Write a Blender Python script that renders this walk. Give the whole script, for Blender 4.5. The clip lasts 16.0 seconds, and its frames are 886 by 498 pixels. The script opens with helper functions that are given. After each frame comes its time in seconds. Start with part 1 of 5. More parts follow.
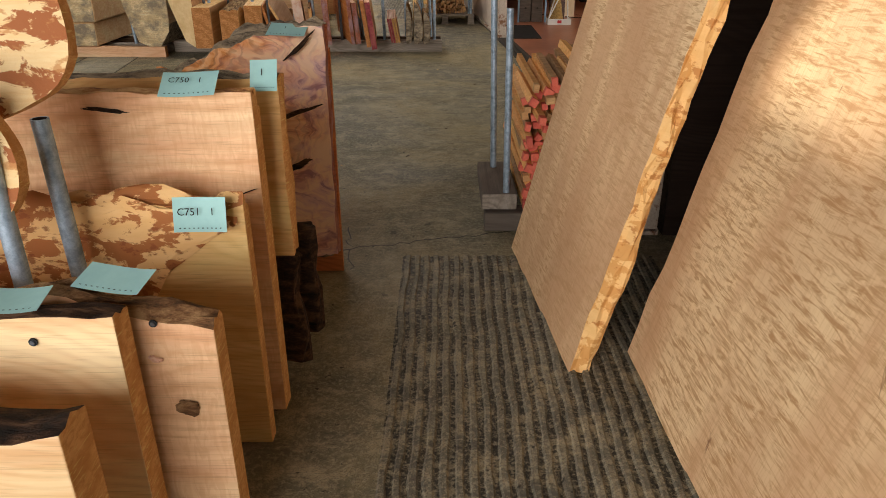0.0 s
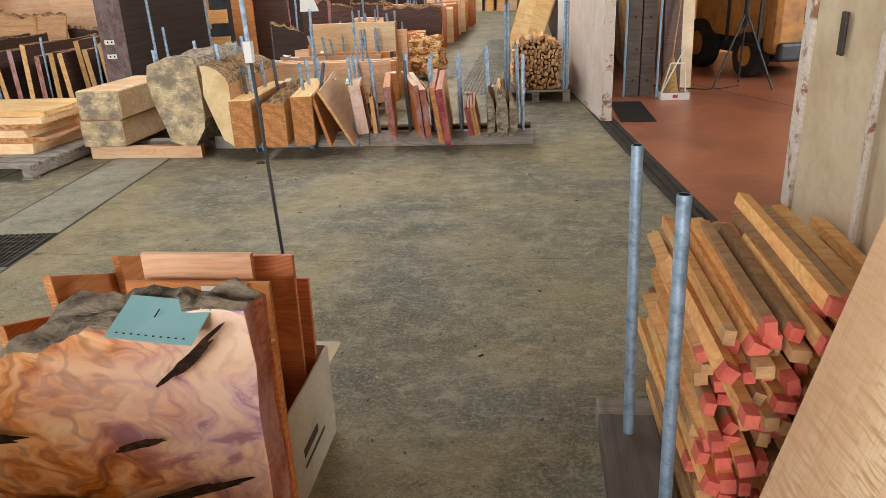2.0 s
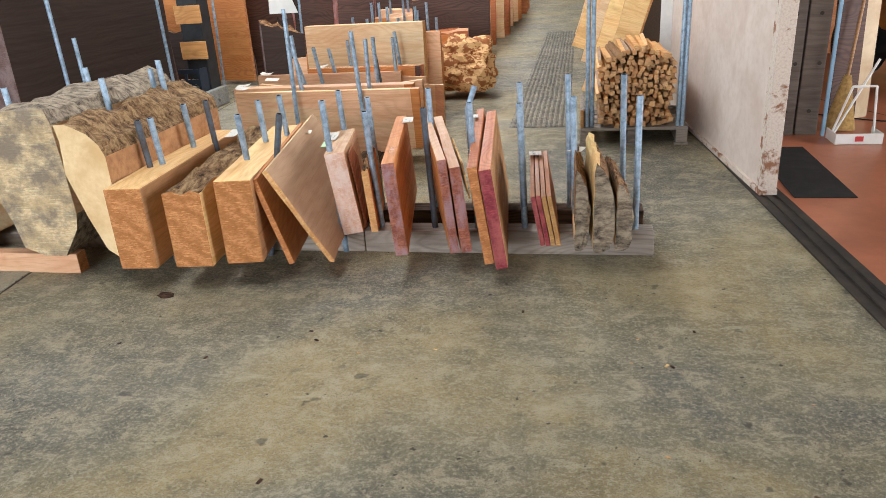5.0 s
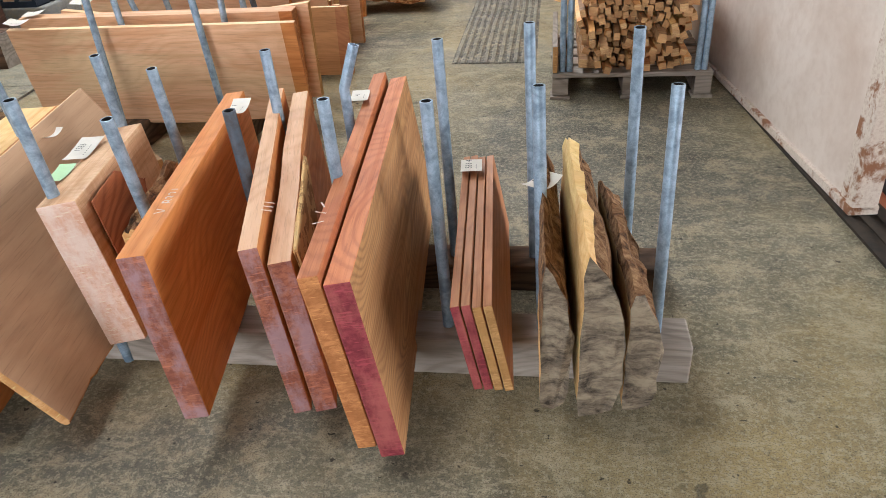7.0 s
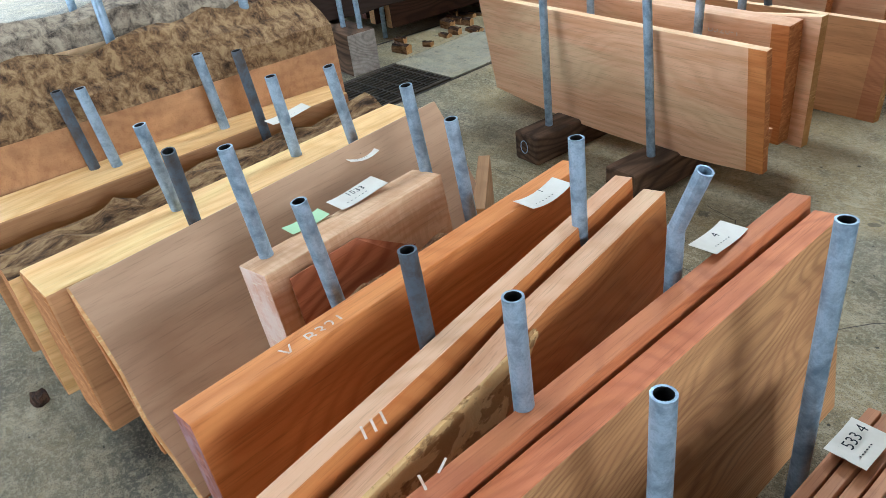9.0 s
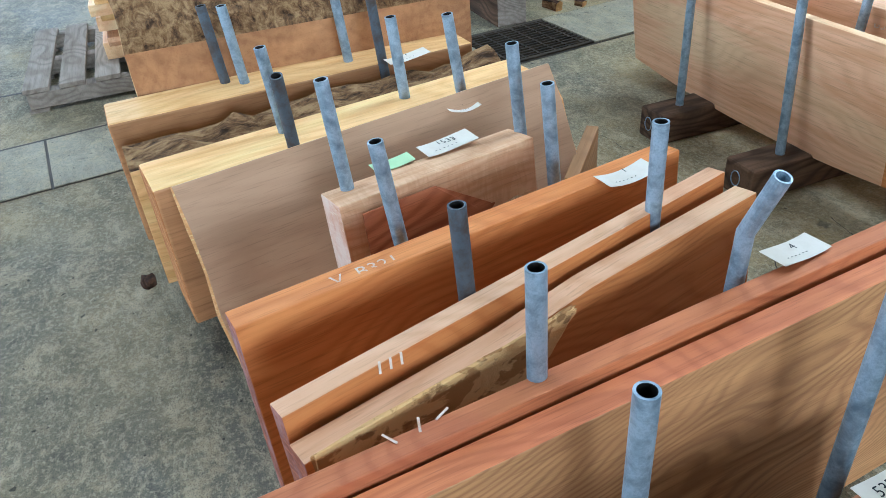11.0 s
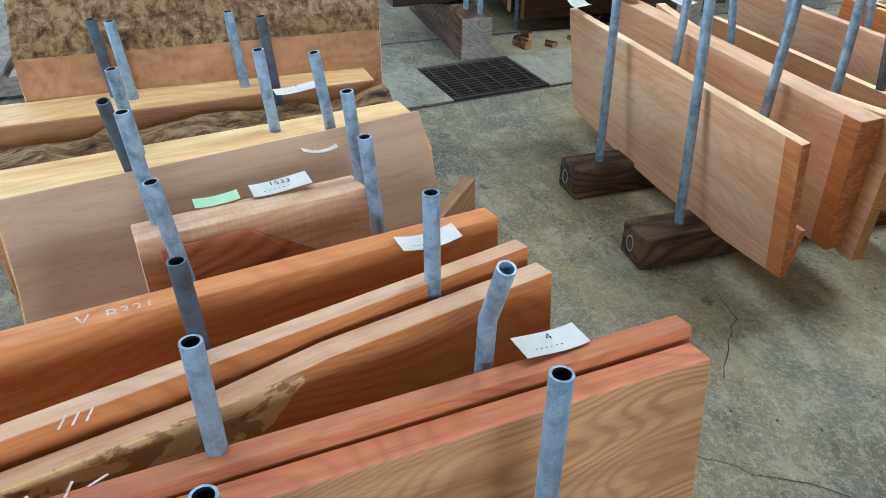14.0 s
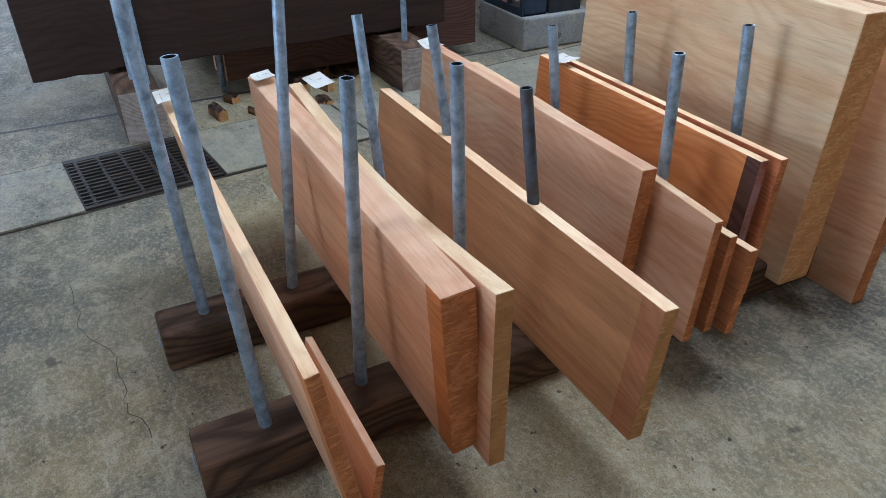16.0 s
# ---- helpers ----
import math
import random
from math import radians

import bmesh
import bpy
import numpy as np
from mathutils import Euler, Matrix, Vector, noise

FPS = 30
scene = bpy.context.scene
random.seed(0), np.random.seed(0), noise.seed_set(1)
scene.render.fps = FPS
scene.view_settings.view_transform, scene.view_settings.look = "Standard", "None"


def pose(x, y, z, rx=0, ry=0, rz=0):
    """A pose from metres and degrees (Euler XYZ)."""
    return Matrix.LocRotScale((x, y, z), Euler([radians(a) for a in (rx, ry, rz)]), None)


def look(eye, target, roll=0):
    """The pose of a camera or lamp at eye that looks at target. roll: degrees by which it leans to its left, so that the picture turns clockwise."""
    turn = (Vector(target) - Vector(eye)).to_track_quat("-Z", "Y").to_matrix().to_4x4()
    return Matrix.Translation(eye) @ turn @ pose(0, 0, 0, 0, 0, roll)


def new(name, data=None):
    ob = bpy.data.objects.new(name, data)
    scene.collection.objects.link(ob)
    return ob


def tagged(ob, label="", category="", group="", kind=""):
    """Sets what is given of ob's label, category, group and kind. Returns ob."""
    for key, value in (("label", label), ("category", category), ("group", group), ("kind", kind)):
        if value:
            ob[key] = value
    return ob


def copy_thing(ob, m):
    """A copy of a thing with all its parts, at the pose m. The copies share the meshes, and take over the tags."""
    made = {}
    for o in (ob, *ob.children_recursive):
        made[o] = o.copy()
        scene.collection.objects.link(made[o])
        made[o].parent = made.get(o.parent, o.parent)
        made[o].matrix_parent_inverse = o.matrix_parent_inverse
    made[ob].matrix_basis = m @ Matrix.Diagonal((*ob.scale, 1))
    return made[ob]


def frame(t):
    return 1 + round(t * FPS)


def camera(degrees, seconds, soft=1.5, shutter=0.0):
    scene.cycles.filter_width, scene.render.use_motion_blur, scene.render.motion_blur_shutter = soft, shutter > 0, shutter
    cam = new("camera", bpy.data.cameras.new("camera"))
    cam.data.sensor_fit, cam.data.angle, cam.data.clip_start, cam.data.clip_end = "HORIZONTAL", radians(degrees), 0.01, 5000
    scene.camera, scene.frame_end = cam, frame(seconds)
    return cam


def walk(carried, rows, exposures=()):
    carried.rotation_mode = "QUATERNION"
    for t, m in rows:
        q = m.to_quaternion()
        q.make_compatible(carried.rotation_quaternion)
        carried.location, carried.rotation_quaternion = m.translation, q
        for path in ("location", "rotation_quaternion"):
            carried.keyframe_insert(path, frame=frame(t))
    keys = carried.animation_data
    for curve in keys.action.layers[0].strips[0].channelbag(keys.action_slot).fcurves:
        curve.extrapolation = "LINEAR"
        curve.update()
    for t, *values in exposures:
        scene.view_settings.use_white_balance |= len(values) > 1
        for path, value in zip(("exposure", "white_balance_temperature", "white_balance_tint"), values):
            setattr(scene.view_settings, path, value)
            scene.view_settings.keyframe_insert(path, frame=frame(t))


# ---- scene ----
cam = camera(63.4, 16.0, soft=0.85)
METRES, EYE, TILT, LEAN, TURN = 10.8, 1.485, -25.0, 0.0, 0.0
ROWS = [
    (0.0, 0.0, 0.0, 0.0, 0.0, 0.0, -0.0),
    (0.5, -0.0027, 0.0383, 0.0199, 0.38, 0.31, 1.0),
    (1.0, -0.001, 0.0803, 0.0396, 2.22, -0.62, 0.69),
    (1.5, -0.0027, 0.116, 0.0595, 2.41, 0.94, 0.63),
    (2.0, -0.0023, 0.1574, 0.0823, 6.94, 3.76, -0.65),
    (2.5, -0.0089, 0.2018, 0.1025, 7.17, 7.11, -1.67),
    (3.0, -0.0136, 0.2471, 0.1233, 8.42, 6.51, -3.1),
    (3.5, -0.0201, 0.2881, 0.1427, 10.06, 6.73, -3.2),
    (6.0, -0.0424, 0.5176, 0.2442, 9.7, -0.76, 0.55),
    (6.5, -0.0384, 0.5601, 0.2597, 8.88, -2.08, 0.95),
    (7.0, -0.0384, 0.6028, 0.2748, 8.27, -6.54, -0.07),
    (7.5, -0.0336, 0.6346, 0.2901, 14.47, -7.74, -2.56),
    (8.0, -0.0247, 0.66, 0.3027, 26.61, -10.35, -7.23),
    (8.5, -0.0296, 0.6835, 0.3138, 36.19, -12.84, -10.78),
    (9.0, -0.0302, 0.6992, 0.3217, 52.71, -17.43, -13.53),
    (9.5, -0.0271, 0.7064, 0.3278, 64.34, -21.66, -19.56),
    (12.0, -0.0113, 0.7106, 0.3264, 66.95, -25.86, -18.97),
    (12.5, 0.001, 0.7173, 0.3339, 65.42, -25.72, -18.9),
    (13.0, -0.0053, 0.7238, 0.3358, 64.71, -25.12, -18.96),
    (13.5, -0.0151, 0.7308, 0.3394, 66.08, -24.96, -21.89),
    (14.0, -0.0137, 0.75, 0.3494, 71.17, -25.4, -24.0),
    (14.5, -0.0134, 0.7777, 0.3632, 71.28, -24.68, -24.17),
    (15.0, -0.0285, 0.8066, 0.3758, 64.94, -21.73, -24.4),
    (15.5, -0.0423, 0.8325, 0.3878, 63.16, -21.32, -23.73),
    (16.0, -0.0623, 0.8587, 0.3998, 60.35, -20.4, -21.76),
]

walk(cam, [(t, pose(0, 0, EYE, TILT, LEAN, TURN) @ pose(METRES * x, METRES * y, METRES * z, 90 + pitch, roll, yaw)) for t, x, y, z, yaw, pitch, roll in ROWS],
     exposures=[(0.0, -0.6, 7000, 14), (1.5, -0.05, 6500, 12), (2.5, 0.25, 6000, 11), (3.5, 0.32, 5850, 11), (7.0, 0.4, 5900, 11), (9.0, 0.28, 5200, 4), (12.5, 0.3, 4900, 1), (14.5, 0.15, 4900, 3), (16.0, -0.05, 4850, 9)])

# ---- light ----
world = bpy.data.worlds.new("sky")
scene.world = world
world.use_nodes = True
wn = world.node_tree.nodes
sky = wn.new("ShaderNodeTexSky")
sky.sky_type, sky.sun_disc = "NISHITA", False
sky.sun_elevation, sky.sun_rotation = radians(40), radians(245)
world.node_tree.links.new(sky.outputs[0], wn["Background"].inputs[0])
wn["Background"].inputs[1].default_value = 0.12


def area(name, eye, target, sx, sy, power, color):
    lamp = bpy.data.lights.new(name, "AREA")
    lamp.shape, lamp.size, lamp.size_y, lamp.energy, lamp.color = "RECTANGLE", sx, sy, power, color
    ob = new(name, lamp)
    ob.matrix_world = look(eye, target)
    return ob


# overhead fill lamps, added under an unseen ceiling; no roof light is known
FILL_LAMPS = [(-3.0, 7.5), (-3.0, 13.0), (-3.0, 19.0), (-3.0, 25.0), (-3.0, 30.5), (-8.5, 10.0), (-8.5, 18.0)]
for sx, sy in FILL_LAMPS:
    area("overhead_fill", (sx, sy, 4.97), (sx, sy, 0), 1.6, 3.0, 100 if sy < 12 else 215, (1.0, 0.97, 0.92))
sun = bpy.data.lights.new("sun", "SUN")
sun.energy, sun.angle, sun.color = 5.0, radians(1.5), (1.0, 0.93, 0.82)
new("sun", sun).matrix_world = look((-0.69 * 9, -0.32 * 9, 0.64 * 9), (0, 0, 0))
# Area fills added in unseen openings behind, west and east of the walk.
area("front_fill", (-4.0, -4.6, 2.2), (-4.0, 5, 0.8), 7.0, 3.6, 1050, (1.0, 0.97, 0.93))
area("west_fill", (-12.4, 7.0, 2.2), (-3, 10.0, 0.4), 8.0, 3.2, 240, (0.93, 0.97, 1.0))
area("workshop_fill", (8.6, 9.0, 2.6), (0.0, 9.5, 0.5), 4.0, 2.4, 600, (1.0, 0.95, 0.88))


# ---- materials ----
def lin(h):
    v = [int(h[i:i + 2], 16) / 255 for i in (0, 2, 4)]
    return tuple(c / 12.92 if c < 0.04045 else ((c + 0.055) / 1.055) ** 2.4 for c in v) + (1,)


class Mat:
    def __init__(self, name, rough=0.6, metal=0.0):
        self.m = bpy.data.materials.new(name)
        self.m.use_nodes = True
        self.t = self.m.node_tree
        self.b = self.t.nodes["Principled BSDF"]
        self.b.inputs["Roughness"].default_value, self.b.inputs["Metallic"].default_value = rough, metal
        if rough > 0.45 and metal < 0.1:
            self.b.inputs["Specular IOR Level"].default_value = 0.28

    def n(self, kind, **kw):
        node = self.t.nodes.new("ShaderNode" + kind)
        for k, v in kw.items():
            node.inputs[k.replace("_", " ")].default_value = v
        return node

    def link(self, a, b):
        self.t.links.new(a, b)

    def coord(self, scale=(1, 1, 1), vary=True):
        tc = self.n("TexCoord")
        mp = self.n("Mapping", Scale=scale)
        if vary:
            oi = self.n("ObjectInfo")
            mu = self.n("VectorMath")
            mu.operation = "MULTIPLY"
            mu.inputs[1].default_value = (23.7, 23.7, 23.7)
            cx = self.n("CombineXYZ")
            for i in range(3):
                self.link(oi.outputs["Random"], cx.inputs[i])
            self.link(cx.outputs[0], mu.inputs[0])
            ad = self.n("VectorMath")
            self.link(tc.outputs["Object"], ad.inputs[0])
            self.link(mu.outputs[0], ad.inputs[1])
            self.link(ad.outputs[0], mp.inputs[0])
        else:
            self.link(tc.outputs["Object"], mp.inputs[0])
        return mp.outputs[0]

    def noise(self, co, scale, detail=4, rough=0.55, dist=0.0):
        nd = self.n("TexNoise", Scale=scale, Detail=detail, Roughness=rough, Distortion=dist)
        self.link(co, nd.inputs["Vector"])
        return nd.outputs["Fac"]

    def ramp(self, fac, stops):
        r = self.n("ValToRGB")
        e = r.color_ramp.elements
        while len(e) < len(stops):
            e.new(0.5)
        for el, (p, c) in zip(e, stops):
            el.position, el.color = p, c if len(c) == 4 else (*c, 1)
        self.link(fac, r.inputs[0])
        return r.outputs[0]

    def mix(self, fac, a, b, mode="MIX"):
        m = self.t.nodes.new("ShaderNodeMix")
        m.data_type, m.blend_type = "RGBA", mode
        for sock, v in ((m.inputs[0], fac), (m.inputs[6], a), (m.inputs[7], b)):
            if hasattr(v, "is_linked"):
                self.link(v, sock)
            else:
                sock.default_value = v
        return m.outputs[2]

    def bump(self, h, strength, dist=0.01):
        b = self.n("Bump", Strength=strength, Distance=dist)
        self.link(h, b.inputs["Height"])
        if self.b.inputs["Normal"].is_linked:
            self.link(self.b.inputs["Normal"].links[0].from_socket, b.inputs["Normal"])
        self.link(b.outputs[0], self.b.inputs["Normal"])

    def base(self, c):
        self.link(c, self.b.inputs["Base Color"])
        return self.m


def grey(v):
    return (v, v, v, 1)


def wood(name, light, dark, stain=None, bands=5.0, grain=0.6, figure=0.0, rough=0.55, stain_amount=0.4, pale_amount=0.3):
    """Sawn wood: x runs along the grain."""
    m = Mat(name, rough)
    warp = m.n("TexNoise", Scale=1.6, Detail=2.0)
    m.link(m.coord((0.55, 1, 1.4)), warp.inputs["Vector"])
    off = m.n("VectorMath")
    off.operation = "MULTIPLY_ADD"
    m.link(warp.outputs["Color"], off.inputs[0])
    off.inputs[1].default_value = (0.0, 0.0, 0.75)
    m.link(m.coord((0.10, 0.6, 1)), off.inputs[2])
    wv = m.n("TexWave", Scale=bands * 2.8, Distortion=2.2, Detail=4.0, Detail_Scale=2.5, Detail_Roughness=0.65)
    wv.bands_direction = "Z"
    m.link(off.outputs[0], wv.inputs["Vector"])
    streak = m.noise(m.coord((1.2, 34, 34)), 1.0, 6, 0.6)
    pores = m.noise(m.coord((9, 260, 260)), 1.0, 3, 0.6)
    rings = m.ramp(wv.outputs["Fac"], [(0.15, grey(0)), (0.7, grey(0.45)), (0.95, grey(1))])
    c = m.mix(rings, lin(light), lin(dark))
    c = m.mix(grain, lin(light), c)
    c = m.mix(m.ramp(streak, [(0.46, grey(0)), (0.70, grey(0.6))]), c, lin(dark))
    blotch = m.ramp(m.noise(m.coord((0.7, 2.0, 2.6)), 2.4, 6, 0.6, 0.8), [(0.48, grey(0)), (0.60, grey(stain_amount))])
    c = m.mix(blotch, c, lin(stain or dark))
    pale = m.ramp(m.noise(m.coord((0.5, 1.5, 3.0)), 1.7, 5, 0.6, 0.5), [(0.52, grey(0)), (0.66, grey(pale_amount))])
    c = m.mix(pale, c, tuple(min(0.85, q * 1.5) for q in lin(light)[:3]) + (1,))
    if figure:
        fg = m.noise(m.coord((22, 5, 5)), 2.2, 4, 0.55, 1.4)
        c = m.mix(m.ramp(fg, [(0.45, grey(0)), (0.57, grey(figure))]), c, lin(dark))
    c = m.mix(m.ramp(pores, [(0.54, grey(0)), (0.68, grey(0.3))]), c, tuple(0.5 * q for q in lin(dark)[:3]) + (1,))
    oi = m.n("ObjectInfo")
    hv = m.n("HueSaturation")
    mr = m.n("MapRange", To_Min=0.86, To_Max=1.14)
    m.link(oi.outputs["Random"], mr.inputs[0])
    m.link(mr.outputs[0], hv.inputs["Value"])
    m.link(c, hv.inputs["Color"])
    rg = m.ramp(streak, [(0.3, grey(rough - 0.12)), (0.7, grey(min(1, rough + 0.12)))])
    m.link(rg, m.b.inputs["Roughness"])
    m.bump(streak, 0.2, 0.003)
    m.bump(pores, 0.2, 0.001)
    return m.base(hv.outputs[0])


def curly(name, light, dark, shade):
    """Figured wood: rippled chevrons across an upright grain."""
    m = Mat(name, 0.5)
    zone = m.noise(m.coord((4.2, 1, 0.55)), 1.0, 4, 0.55, 0.4)
    drift = m.noise(m.coord((1.6, 1, 1.1)), 1.0, 3, 0.5)
    mp = m.n("Mapping", Scale=(12, 3, 80), Rotation=(0, 0.42, 0))
    m.link(m.coord(), mp.inputs[0])
    rip = m.noise(mp.outputs[0], 1.0, 5, 0.62, 0.9)
    fine = m.noise(m.coord((190, 60, 6)), 1.0, 5, 0.65)
    c = m.mix(m.ramp(zone, [(0.42, grey(0)), (0.58, grey(0.9))]), lin(light), lin(shade))
    c = m.mix(m.ramp(drift, [(0.45, grey(0)), (0.65, grey(0.45))]), c, lin("b98d6a"))
    amt = m.ramp(zone, [(0.42, grey(1.0)), (0.62, grey(0.3))])
    r = m.ramp(rip, [(0.45, grey(0)), (0.62, grey(0.8))])
    c = m.mix(m.mix(1.0, amt, r, "MULTIPLY"), c, lin(dark))
    c = m.mix(m.ramp(fine, [(0.50, grey(0)), (0.74, grey(0.4))]), c, lin(dark))
    knot = m.ramp(m.noise(m.coord((5, 2, 1.6)), 2.0, 5, 0.6, 0.6), [(0.70, grey(0)), (0.74, grey(0.8))])
    c = m.mix(knot, c, lin("7a4c30"))
    m.bump(rip, 0.25, 0.004)
    m.bump(fine, 0.2, 0.002)
    return m.base(c)


def burl_face(name):
    """Polished burl: swirling orange and brown figure running into lilac."""
    m = Mat(name, 0.3)
    co = m.coord((1.6, 1, 2.6))
    w = m.n("TexNoise", Scale=1.6, Detail=3.0)
    m.link(co, w.inputs["Vector"])
    mixv = m.n("VectorMath")
    mixv.operation = "MULTIPLY_ADD"
    m.link(w.outputs["Color"], mixv.inputs[0])
    mixv.inputs[1].default_value = (1.5, 1.5, 1.5)
    m.link(co, mixv.inputs[2])
    swirl = m.noise(mixv.outputs[0], 3.2, 7, 0.6, 0.9)
    lines = m.n("TexWave", Scale=3.6, Distortion=7.0, Detail=4.0, Detail_Scale=1.4)
    m.link(mixv.outputs[0], lines.inputs["Vector"])
    c = m.ramp(swirl, [(0.33, lin("8a4520")), (0.43, lin("d9873f")), (0.51, lin("f2b478")), (0.62, lin("f9d3a6"))])
    c = m.mix(m.ramp(lines.outputs["Fac"], [(0.62, grey(0)), (0.97, grey(0.5))]), c, lin("9a4f22"))
    tc = m.n("TexCoord")
    sep = m.n("SeparateXYZ")
    m.link(tc.outputs["Object"], sep.inputs[0])
    ad = m.n("Math")
    m.link(sep.outputs["X"], ad.inputs[0])
    m.link(m.noise(co, 2.0, 4), ad.inputs[1])
    mr = m.n("MapRange", From_Min=1.3, From_Max=1.62)
    m.link(ad.outputs[0], mr.inputs[0])
    c = m.mix(mr.outputs[0], c, m.ramp(swirl, [(0.38, lin("b58a9a")), (0.46, lin("e3bcbc")), (0.56, lin("f6d6bf"))]))
    m.bump(swirl, 0.15, 0.003)
    return m.base(c)


def mottled(name, cream, brown, rust):
    """Cream wood with torn patches of brown inner bark."""
    m = Mat(name, 0.75)
    co = m.coord((1.0, 1.0, 1.7))
    a = m.noise(co, 11.0, 6, 0.6, 0.5)
    b = m.noise(m.coord((7, 7, 40)), 1.0, 4, 0.6)
    c = m.mix(m.ramp(b, [(0.4, grey(0)), (0.7, grey(0.5))]), lin(cream), lin("d8a868"))
    c = m.mix(m.ramp(a, [(0.50, grey(0)), (0.535, grey(1))]), c, lin(brown))
    c = m.mix(m.ramp(m.noise(co, 19.0, 5, 0.6), [(0.58, grey(0)), (0.64, grey(0.8))]), c, lin(rust))
    m.bump(a, 0.6, 0.01)
    m.bump(b, 0.3, 0.003)
    return m.base(c)


def end_grain(name, light, dark, wash=None, rough=0.75):
    """Sawn ends: curved rings and saw marks, with patches of wax or wash."""
    m = Mat(name, rough)
    co = m.coord((1, 1, 1))
    wv = m.n("TexWave", Scale=3.2, Distortion=9.0, Detail=4.0, Detail_Scale=1.6)
    wv.wave_type, wv.rings_direction = "RINGS", "X"
    m.link(co, wv.inputs["Vector"])
    saw = m.noise(m.coord((30, 45, 95)), 1.0, 5, 0.7, 0.5)
    c = m.mix(m.ramp(wv.outputs["Fac"], [(0.2, grey(0)), (1, grey(0.6))]), lin(light), lin(dark))
    c = m.mix(m.ramp(saw, [(0.42, grey(0)), (0.62, grey(0.8))]), c, lin(dark))
    mp = m.n("Mapping", Scale=(6, 20, 150), Rotation=(0.5, 0, 0))
    m.link(m.coord(), mp.inputs[0])
    scr = m.noise(mp.outputs[0], 1.0, 3, 0.6)
    c = m.mix(m.ramp(scr, [(0.58, grey(0)), (0.66, grey(0.6))]), c, tuple(min(0.8, 1.6 * q) for q in lin(light)[:3]) + (1,))
    if wash:
        w = m.ramp(m.noise(m.coord((4, 9, 5)), 1.5, 5, 0.7), [(0.42, grey(0)), (0.6, grey(0.8))])
        c = m.mix(w, c, lin(wash))
    m.bump(saw, 0.4, 0.004)
    return m.base(c)


def bark(name, a, b, c3):
    m = Mat(name, 0.9)
    co = m.coord((2, 5, 5))
    n1 = m.noise(co, 5.5, 9, 0.72, 0.4)
    c = m.ramp(n1, [(0.36, lin(a)), (0.48, lin(b)), (0.6, lin(c3))])
    m.bump(n1, 1.0, 0.02)
    m.bump(m.noise(m.coord((8, 20, 20)), 4, 4), 0.5, 0.006)
    return m.base(c)


def concrete(name, stops, pit=0.5):
    m = Mat(name, 0.72)
    co = m.coord((1, 1, 1), False)
    big = m.noise(co, 0.55, 6, 0.62, 0.6)
    mid = m.noise(m.coord((1.0, 1.3, 1), False), 1.5, 8, 0.7, 0.3)
    fine = m.noise(co, 60.0, 5, 0.8)
    grit = m.noise(co, 230.0, 2, 0.6)
    c = m.ramp(big, stops)
    c = m.mix(m.ramp(mid, [(0.46, grey(0)), (0.64, grey(0.45))]), c, lin("4b483e"))
    worn = m.noise(co, 7.0, 10, 0.82, 0.2)
    c = m.mix(m.ramp(worn, [(0.51, grey(0)), (0.58, grey(0.55))]), c, lin("aea183"))
    c = m.mix(m.ramp(worn, [(0.37, grey(0.45)), (0.46, grey(0))]), c, lin("38362e"))
    scuff = m.noise(m.coord((0.4, 1.0, 1), False), 15.0, 8, 0.8, 0.4)
    c = m.mix(m.ramp(scuff, [(0.54, grey(0)), (0.62, grey(0.5))]), c, lin("b3a98e"))
    c = m.mix(m.ramp(scuff, [(0.34, grey(0.4)), (0.42, grey(0))]), c, lin("39372f"))
    c = m.mix(m.ramp(fine, [(0.50, grey(0)), (0.58, grey(0.55))]), c, lin("ada58d"))
    c = m.mix(m.ramp(grit, [(0.54, grey(0)), (0.62, grey(0.6))]), c, lin("45433a"))
    spots = m.noise(co, 9.0, 3, 0.5)
    c = m.mix(m.ramp(spots, [(0.69, grey(0)), (0.72, grey(0.55))]), c, lin("2b2a26"))
    dots = m.noise(co, 31.0, 2, 0.5)
    c = m.mix(m.ramp(dots, [(0.71, grey(0)), (0.73, grey(0.8))]), c, lin("201f1b"))
    rg = m.ramp(mid, [(0.3, grey(0.5)), (0.7, grey(0.8))])
    m.link(rg, m.b.inputs["Roughness"])
    m.bump(fine, 0.45, 0.006)
    m.bump(grit, pit * 0.3, 0.002)
    return m.base(c)


def plain(name, a, b=None, rough=0.6, metal=0.0, scale=6.0, bump=0.1, lo=0.42, hi=0.66):
    m = Mat(name, rough, metal)
    co = m.coord((1, 1, 1))
    n1 = m.noise(co, scale, 6, 0.65, 0.3)
    n2 = m.noise(co, scale * 9, 4, 0.6)
    c = m.mix(m.ramp(n1, [(lo, grey(0)), (hi, grey(1))]), lin(a), lin(b or a))
    c = m.mix(m.ramp(n2, [(0.45, grey(0)), (0.7, grey(0.35))]), c, lin(b or a))
    m.bump(n2, bump, 0.003)
    return m.base(c)


